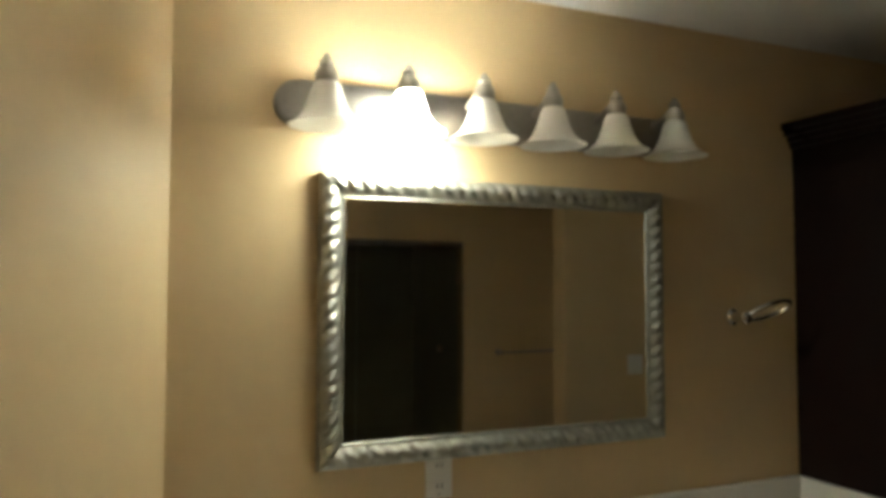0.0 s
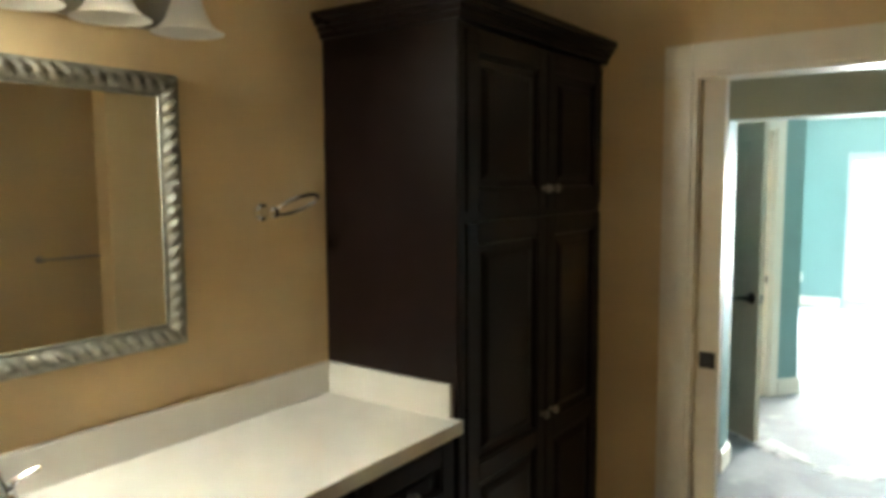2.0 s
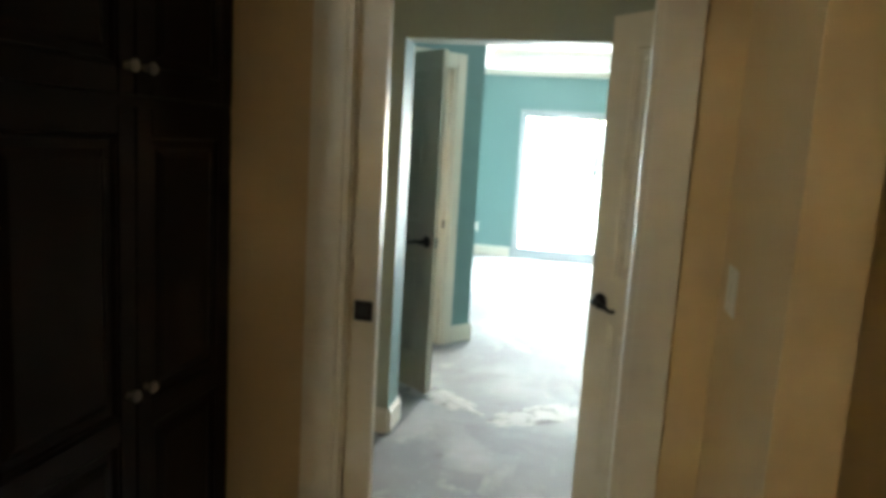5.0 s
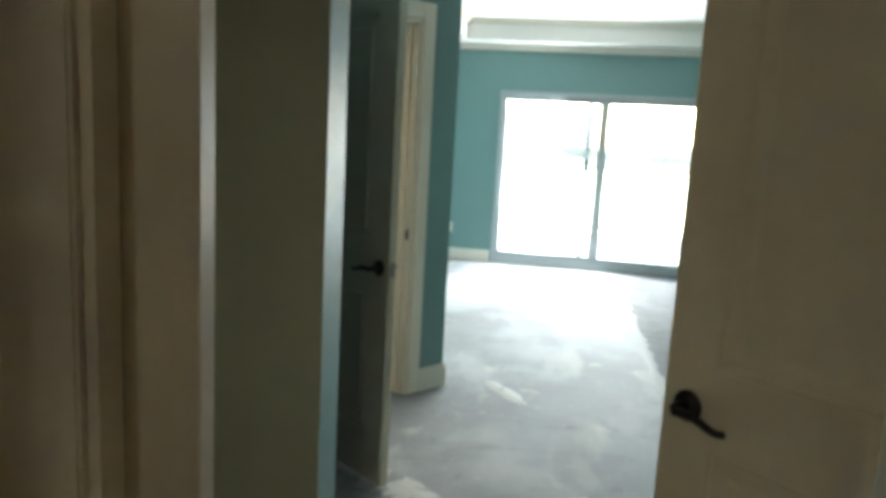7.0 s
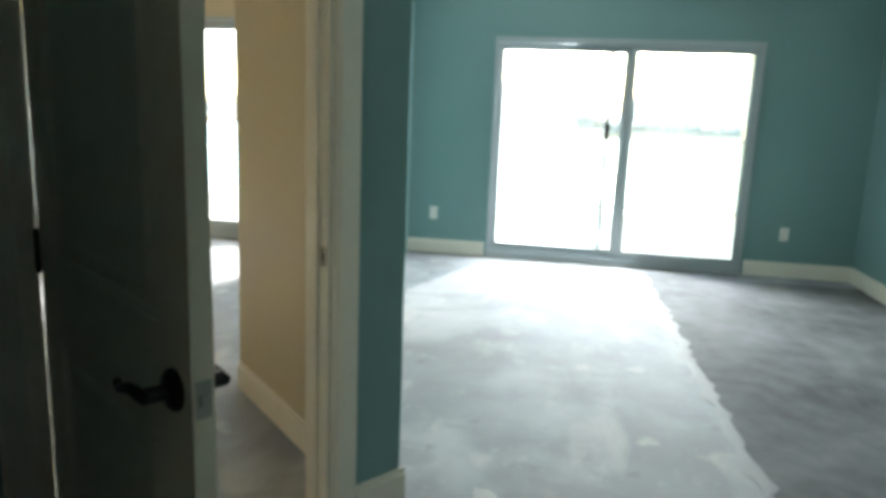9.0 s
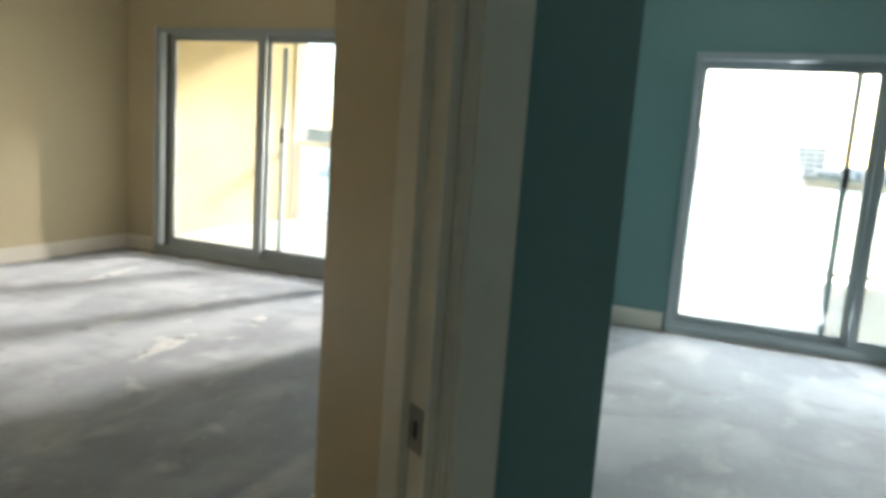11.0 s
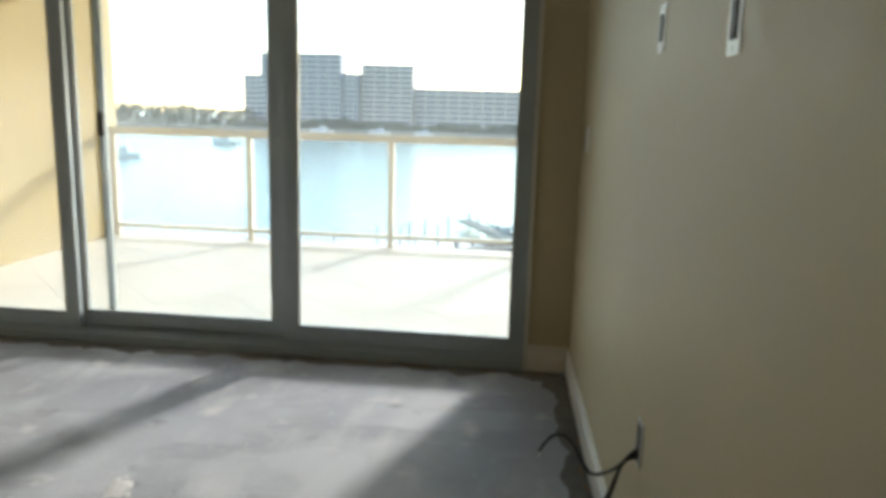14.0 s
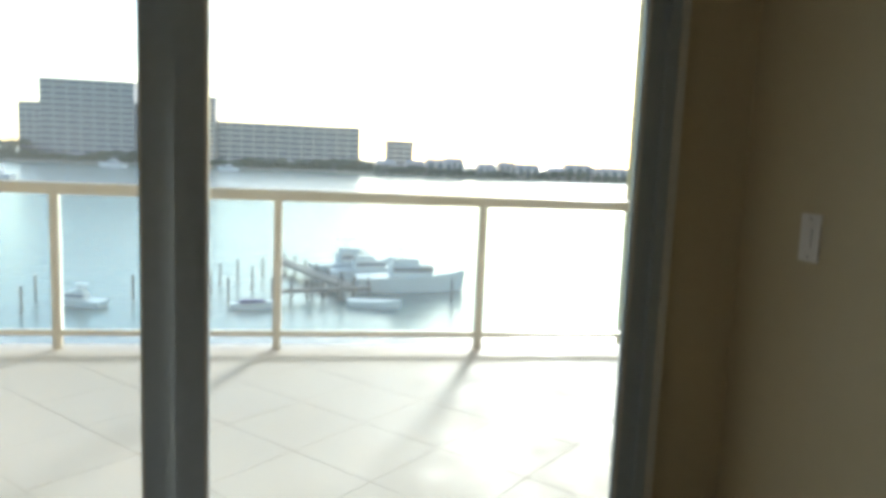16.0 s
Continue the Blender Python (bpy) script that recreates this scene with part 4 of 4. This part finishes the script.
sl.new(s_map.outputs[0], s_mix.inputs[0]), sl.new(s_tr.outputs[0], s_mix.inputs[1]), sl.new(sn["Principled BSDF"].outputs[0], s_mix.inputs[2])
sl.new(s_mix.outputs[0], sn["Material Output"].inputs[0])


def smear_patch(x, y, lx, ly, turn, seed, label):
    """A feathered pale smear on the floor, thicker in the middle."""
    bm, n = bmesh.new(), 40
    rings = []
    for f, z in ((1.0, 0.0012), (0.8, 0.003), (0.4, 0.005)):
        ring = []
        for k in range(n):
            a = 2 * math.pi * k / n
            w = f * (1 + 0.35 * noise.noise(Vector((1.6 * math.cos(a), 1.6 * math.sin(a), seed))) + 0.25 * noise.noise(Vector((4 * math.cos(a), 4 * math.sin(a), seed + 3.0))))
            ring.append(bm.verts.new((lx * w * math.cos(a), ly * w * math.sin(a), z)))
        rings.append(ring)
    for a, b in zip(rings, rings[1:]):
        for k in range(n):
            bm.faces.new((a[k], a[(k + 1) % n], b[(k + 1) % n], b[k]))
    bm.faces.new(rings[-1])
    structure("floor_patch", moved(bm, pose(x, y, 0, 0, 0, turn)), SMEAR, label, "floor patch")


smear_patch(4.95, 0.36, 0.33, 0.13, -52, 1.0, "pale smear on the floor")
smear_patch(5.08, 1.05, 0.42, 0.10, 56, 2.0, "pale smear on the floor by the door")
smear_patch(6.35, 0.68, 0.20, 0.06, -141, 4.0, "pale streak of levelling compound on bare concrete")
smear_patch(8.45, 3.81, 0.30, 0.06, 6, 5.0, "pale streak of levelling compound on bare concrete")
smear_patch(9.22, 3.74, 0.11, 0.04, 13, 6.0, "pale streak of levelling compound on bare concrete")
smear_patch(9.66, 5.52, 0.41, 0.05, 11, 7.0, "pale streak of levelling compound on bare concrete")
GLUE = material("old_carpet_glue", (0.15, 0.135, 0.11), 0.85, 0, 0.4, 16, 0.05, 60)


def residue(a, b, width, seed):
    """A ragged band of old glue on the floor from a to b, lying on the left of that line."""
    a, b = Vector(a), Vector(b)
    d = (b - a).normalized()
    n = Vector((-d.y, d.x))
    count = int((b - a).length / 0.04)
    bm, rows = bmesh.new(), []
    for k in range(count + 1):
        p = a + (b - a) * k / count
        w = width * max(0.15, 0.8 + 0.9 * noise.noise(Vector((k * 0.22, seed, 0))) + 0.4 * noise.noise(Vector((k * 0.9, seed, 4))))
        q = p + n * w
        rows.append((bm.verts.new((p.x, p.y, 0.0022)), bm.verts.new((q.x, q.y, 0.0016))))
    for r0, r1 in zip(rows, rows[1:]):
        bm.faces.new((r0[0], r1[0], r1[1], r0[1]))
    structure("floor_glue", bm, GLUE, "ragged band of old brown carpet glue on concrete", "floor patch")


residue((XF - 0.035, 2.2), (XF - 0.035, 6.3), 0.11, 1.0)
residue((8.2, 2.075), (XF - 0.05, 2.148), 0.10, 2.0)
residue((XF - 0.035, -1.0), (XF - 0.035, 1.9), 0.07, 3.0)
TACK = material("tack_strip_wood", (0.22, 0.14, 0.07), 0.9, 0, 0.3, 20, 0.05, 80)
for k in range(26):
    x = 10.62 - 0.125 * k
    if rf.random() < 0.7:
        solid("tack_strip_scrap", moved(boxes((-0.035, -0.006, 0.001, 0.03, 0.006, 0.007)), pose(x, 2.03 + 0.035 * (x - 7.0) + rf.uniform(-0.005, 0.02), 0, 0, 0, rf.uniform(-12, 12))), TACK, "brown scrap of carpet tack strip on concrete", "scrap", "tack strip scraps")
for k in range(14):
    if rf.random() < 0.75:
        solid("tack_strip_scrap", moved(boxes((-0.006, -0.03, 0.001, 0.006, 0.03, 0.007)), pose(10.655 - rf.uniform(0, 0.02), 2.2 + 0.085 * k, 0, 0, 0, rf.uniform(-10, 10))), TACK, "brown scrap of carpet tack strip on concrete", "scrap", "tack strip scraps")

# ---- far view ----
WZ = -10.0
WATER = material("harbour_water", (0.15, 0.215, 0.195), 0.2, 0, 0.2, 0.4, 0.0, blotch=0.02)
wnode, wlink = WATER.node_tree.nodes, WATER.node_tree.links
wt, wb = wnode.new("ShaderNodeTexNoise"), wnode.new("ShaderNodeBump")
wt.inputs["Scale"].default_value, wt.inputs["Detail"].default_value = 0.9, 5
wb.inputs["Strength"].default_value, wb.inputs["Distance"].default_value = 0.5, 0.15
wlink.new(wnode["Texture Coordinate"].outputs["Object"], wt.inputs["Vector"])
wlink.new(wt.outputs["Fac"], wb.inputs["Height"]), wlink.new(wb.outputs[0], wnode["Principled BSDF"].inputs["Normal"])
structure("water", boxes((13.9, -3000, WZ - 0.5, 3000, 3000, WZ)), WATER, "blue-green harbour water", "water")
LAND = material("far_shore", (0.30, 0.30, 0.24), 0.9, 0, 0.2, 0.5, 0)
structure("ground_far_shore", boxes((418, -900, WZ - 0.4, 900, 900, WZ + 1.2)), LAND, "low far shore of the harbour", "ground")
# building wall and glazing colours are paled to imitate distance haze
CONC = material("tower_concrete_hazed", (0.52, 0.52, 0.53), 0.85, 0, 0.06, 0.6, 0)
CONC2 = material("tower_stucco_hazed", (0.66, 0.60, 0.55), 0.85, 0, 0.06, 0.6, 0)
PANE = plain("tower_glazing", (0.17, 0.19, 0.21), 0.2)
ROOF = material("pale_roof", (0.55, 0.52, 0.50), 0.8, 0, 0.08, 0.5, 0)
"""Buildings on the far shore: plan position, size, floors."""


def tower(x, y0, y1, z_top, floors, mat, label, steps=()):
    e = thing("apartment_building", pose(x, (y0 + y1) / 2, WZ + 1.2), label, "building")
    w, hgt = y1 - y0, z_top - WZ - 1.2
    fh = hgt / floors
    part("wall", boxes((1.2, -w / 2, 0, 16, w / 2, hgt)), mat, e)
    part("roof", boxes((0.5, -w / 2 - 0.4, hgt, 16.4, w / 2 + 0.4, hgt + 0.7)), ROOF, e)
    bays = max(3, int(w / 7))
    bw = w / bays
    for f in range(floors):
        part("balcony", boxes((0, -w / 2, f * fh + 0.02, 1.25, w / 2, f * fh + 1.15)), mat, e)
        for b in range(bays):
            part("window", boxes((1.1, -w / 2 + b * bw + 0.5, f * fh + 0.5, 1.26, -w / 2 + (b + 1) * bw - 0.5, f * fh + fh * 0.82)), PANE, e)
    return e


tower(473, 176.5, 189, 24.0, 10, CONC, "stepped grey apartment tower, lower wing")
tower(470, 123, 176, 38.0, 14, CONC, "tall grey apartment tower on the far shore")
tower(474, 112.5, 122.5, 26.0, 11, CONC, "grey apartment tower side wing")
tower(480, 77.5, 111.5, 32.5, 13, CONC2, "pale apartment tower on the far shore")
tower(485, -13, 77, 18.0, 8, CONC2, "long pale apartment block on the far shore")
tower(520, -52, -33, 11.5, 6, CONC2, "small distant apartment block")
rh = random.Random(11)
for i in range(24):
    y = -350 + i * 14 + rh.uniform(-3, 3)
    x, w, hh = 422 + rh.uniform(0, 14), rh.uniform(9, 17), rh.uniform(5, 9)
    hs = thing("shore_house", pose(x, y, WZ + 1.2), "pale low house on the far shore", "house", "houses on the far shore")
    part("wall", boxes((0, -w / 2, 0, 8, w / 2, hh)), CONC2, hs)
    bm = bmesh.new()
    v = [bm.verts.new(p) for p in ((-0.6, -w / 2 - 0.6, hh), (8.6, -w / 2 - 0.6, hh), (8.6, w / 2 + 0.6, hh), (-0.6, w / 2 + 0.6, hh), (4, -w / 2 + 1, hh + 2.2), (4, w / 2 - 1, hh + 2.2))]
    for f in ((0, 1, 4), (1, 2, 5, 4), (2, 3, 5), (3, 0, 4, 5), (3, 2, 1, 0)):
        bm.faces.new([v[k] for k in f])
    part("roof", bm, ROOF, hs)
    for k in range(3):
        part("window", boxes((-0.06, -w / 2 + (k + 0.2) * w / 3, 1.0, 0.02, -w / 2 + (k + 0.75) * w / 3, hh - 0.8)), PANE, hs)
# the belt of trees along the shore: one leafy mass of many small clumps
# distance haze is put into the leaf colour as a paler green
LEAF = material("hazed_foliage", (0.15, 0.175, 0.125), 0.9, 0, 0.4, 0.3, 0)
rt = random.Random(5)
verts, faces = [], []
for i in range(17000):
    y = rt.uniform(-520, 520)
    grow = 0.5 + 0.5 * noise.noise(Vector((y * 0.035, 1.7, 0))) + 0.35 * noise.noise(Vector((y * 0.16, 4.2, 0)))
    tall_here = 2.0 + 7.0 * max(0.0, grow)
    if y > 178:
        tall_here += 5.5
    if y < -20:
        tall_here *= 0.8
    c = Vector(((419 if y < -20 else 442) + rt.uniform(0, 26), y, WZ + 1.0 + tall_here * rt.random() ** 0.8))
    r = rt.uniform(0.5, 1.2)
    k = len(verts)
    for q in ((1, 0, 0), (0, 1, 0), (0, 0, 1), (-1, 0, 0), (0, -1, 0), (0, 0, -1)):
        verts.append(c + Vector(q) * r * rt.uniform(0.6, 1.3))
    for f in ((0, 1, 2), (1, 3, 2), (3, 4, 2), (4, 0, 2), (1, 0, 5), (3, 1, 5), (4, 3, 5), (0, 4, 5)):
        faces.append([k + a for a in f])
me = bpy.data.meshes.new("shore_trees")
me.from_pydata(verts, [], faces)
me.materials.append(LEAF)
tagged(new("shore_trees", me), "belt of trees along the far shore, green paled for haze", "trees", kind="stuff")

# ---- harbour: dock, piles and boats ----
HULL = plain("white_hull", (0.75, 0.75, 0.74), 0.3)
PILE = material("weathered_pile", (0.24, 0.22, 0.20), 0.9, 0, 0.2, 3, 0)
DECK = material("weathered_dock_boards", (0.22, 0.20, 0.18), 0.9, 0, 0.15, 2, 0)
BLUE = plain("blue_canvas", (0.03, 0.06, 0.22), 0.7)


def polar(az, dist):
    """A place on the water, seen from the room's middle."""
    return 8.8 + dist * math.cos(radians(az)), 3.2 + dist * math.sin(radians(az))


def boat(az, dist, heading, length, label, cabin=True, cover=None):
    x, y = polar(az, dist)
    e = thing("motor_boat", pose(x, y, WZ - 0.15, 0, 0, heading), label, "boat", "moored boats")
    L, Wd, Hh = length, length * 0.3, length * 0.14
    bm, rows = bmesh.new(), []
    for i in range(11):
        u = i / 10
        half = Wd / 2 * (1 - max(0, (u - 0.45) / 0.55) ** 2.2)
        rise = Hh * (1 + 0.45 * u * u)
        rows.append([bm.verts.new(p) for p in ((L * (u - 0.5), -half, rise), (L * (u - 0.5) * 0.95, -half * 0.75, 0), (L * (u - 0.5) * 0.95, half * 0.75, 0), (L * (u - 0.5), half, rise))])
    for a, b in zip(rows, rows[1:]):
        for k in range(4):
            bm.faces.new((a[k], a[(k + 1) % 4], b[(k + 1) % 4], b[k]))
    bm.faces.new(rows[0])
    part("hull", bm, HULL, e)
    if cabin:
        cb2 = part("cabin", boxes((-L * 0.2, -Wd * 0.33, Hh, L * 0.18, Wd * 0.33, Hh + L * 0.12), bevel=0.1), HULL, e)
        part("windshield", boxes((-L * 0.18, -Wd * 0.335, Hh + L * 0.05, L * 0.185, Wd * 0.335, Hh + L * 0.095)), PANE, cb2)
        part("bridge", boxes((-L * 0.17, -Wd * 0.25, Hh + L * 0.12, L * 0.06, Wd * 0.25, Hh + L * 0.17), bevel=0.08), HULL, e)
        for s in (-1, 1):
            part("strut", tube([(-L * 0.1, s * Wd * 0.22, Hh + L * 0.17), (-L * 0.1, s * Wd * 0.22, Hh + L * 0.26)], 0.05, 6), NICKEL, e)
        part("hardtop", boxes((-L * 0.2, -Wd * 0.27, Hh + L * 0.26, L * 0.02, Wd * 0.27, Hh + L * 0.27)), HULL, e)
    if cover:
        part("cover", boxes((-L * 0.35, -Wd * 0.42, Hh * 1.02, L * 0.2, Wd * 0.42, Hh * 1.5), bevel=0.15), cover, e)
    return e


boat(-6.3, 61, -86, 9.5, "white motor yacht moored at the dock")
boat(-1.7, 69, -72, 8.5, "white flybridge cruiser moored behind the dock")
boat(-2.9, 66, -78, 7.5, "white cruiser moored between the others")
boat(5.9, 53, -85, 3.6, "small boat under a blue cover", False, BLUE)
boat(-3.4, 53.5, -110, 4.2, "small white open boat by the dock", False)
boat(23.2, 250, 75, 11.0, "white cruiser out in the harbour")
boat(30.5, 180, 100, 9.0, "white cruiser out in the harbour")
boat(16.0, 400, 90, 13.0, "white boat near the far shore")
boat(11.5, 410, 90, 12.0, "white boat near the far shore")
boat(8.0, 405, 90, 11.0, "white boat near the far shore")
boat(18.5, 56, 70, 4.2, "small boat with a white top", True)
dk2 = thing("dock", Matrix.Identity(4), "weathered wooden dock with piles", "dock")
for (a0, d0), (a1, d1), w in (((4.2, 72), (-1.2, 58), 1.3), ((4.4, 55.5), (-3.0, 57.5), 0.8)):
    p, q = Vector(polar(a0, d0)), Vector(polar(a1, d1))
    n = Vector((-(q - p).y, (q - p).x)).normalized() * w / 2
    part("deck", prism([tuple(p - n), tuple(q - n), tuple(q + n), tuple(p + n)], WZ + 0.6, WZ + 0.85), DECK, dk2)
    for k in range(7):
        c = p + (q - p) * k / 6
        part("pile", moved(lathe([(0.12, WZ - 1), (0.10, WZ + 1.5)], 8), pose(c.x + n.x, c.y + n.y, 0)), PILE, dk2)
for k, (az, d) in enumerate(((9.3, 58), (8.6, 62), (8.0, 55), (7.3, 64), (6.2, 60), (5.4, 66), (4.7, 55), (1.6, 56), (-10.2, 62), (-9.6, 56), (-7.2, 66), (22.0, 54), (21.1, 58), (14.8, 57), (-0.8, 56), (11.2, 60))):
    x, y = polar(az, d)
    solid("mooring_pile", moved(lathe([(0.10, WZ - 1.0), (0.085, WZ + 1.9)], 8), pose(x, y, 0)), PILE, "weathered wooden mooring pile in the water", "pile", "mooring piles")


# ---- balcony tiles, laid at 45 degrees ----
def clipped(poly, x0, x1, y0, y1):
    for axis, lim, keep in ((0, x0, 1), (0, x1, -1), (1, y0, 1), (1, y1, -1)):
        out = []
        for i in range(len(poly)):
            p, q = poly[i], poly[(i + 1) % len(poly)]
            dp, dq = keep * (p[axis] - lim), keep * (q[axis] - lim)
            if dp >= 0:
                out.append(p)
            if dp * dq < 0:
                t = dp / (dp - dq)
                out.append((p[0] + t * (q[0] - p[0]), p[1] + t * (q[1] - p[1])))
        poly = out
        if len(poly) < 3:
            return []
    return poly


tile_floor = thing("pavement_balcony", Matrix.Identity(4), "pale beige balcony tiles laid diagonally", "floor")
tile_floor["kind"] = "structure"
TS, TG = 0.45, 0.0035
for i in range(-30, 30):
    for j in range(-30, 30):
        cx, cy = 12.2 + (i - j) * TS * 0.70711, 1.5 + (i + j) * TS * 0.70711
        r = (TS - TG) * 0.70711
        poly = clipped([(cx - r, cy), (cx, cy - r), (cx + r, cy), (cx, cy + r)], XF + 0.21, BX1 - 0.01, -3.2, BY1 - 0.025)
        if len(poly) > 2:
            part("tile", prism(poly, 0.0775, 0.081), PAVER, tile_floor)
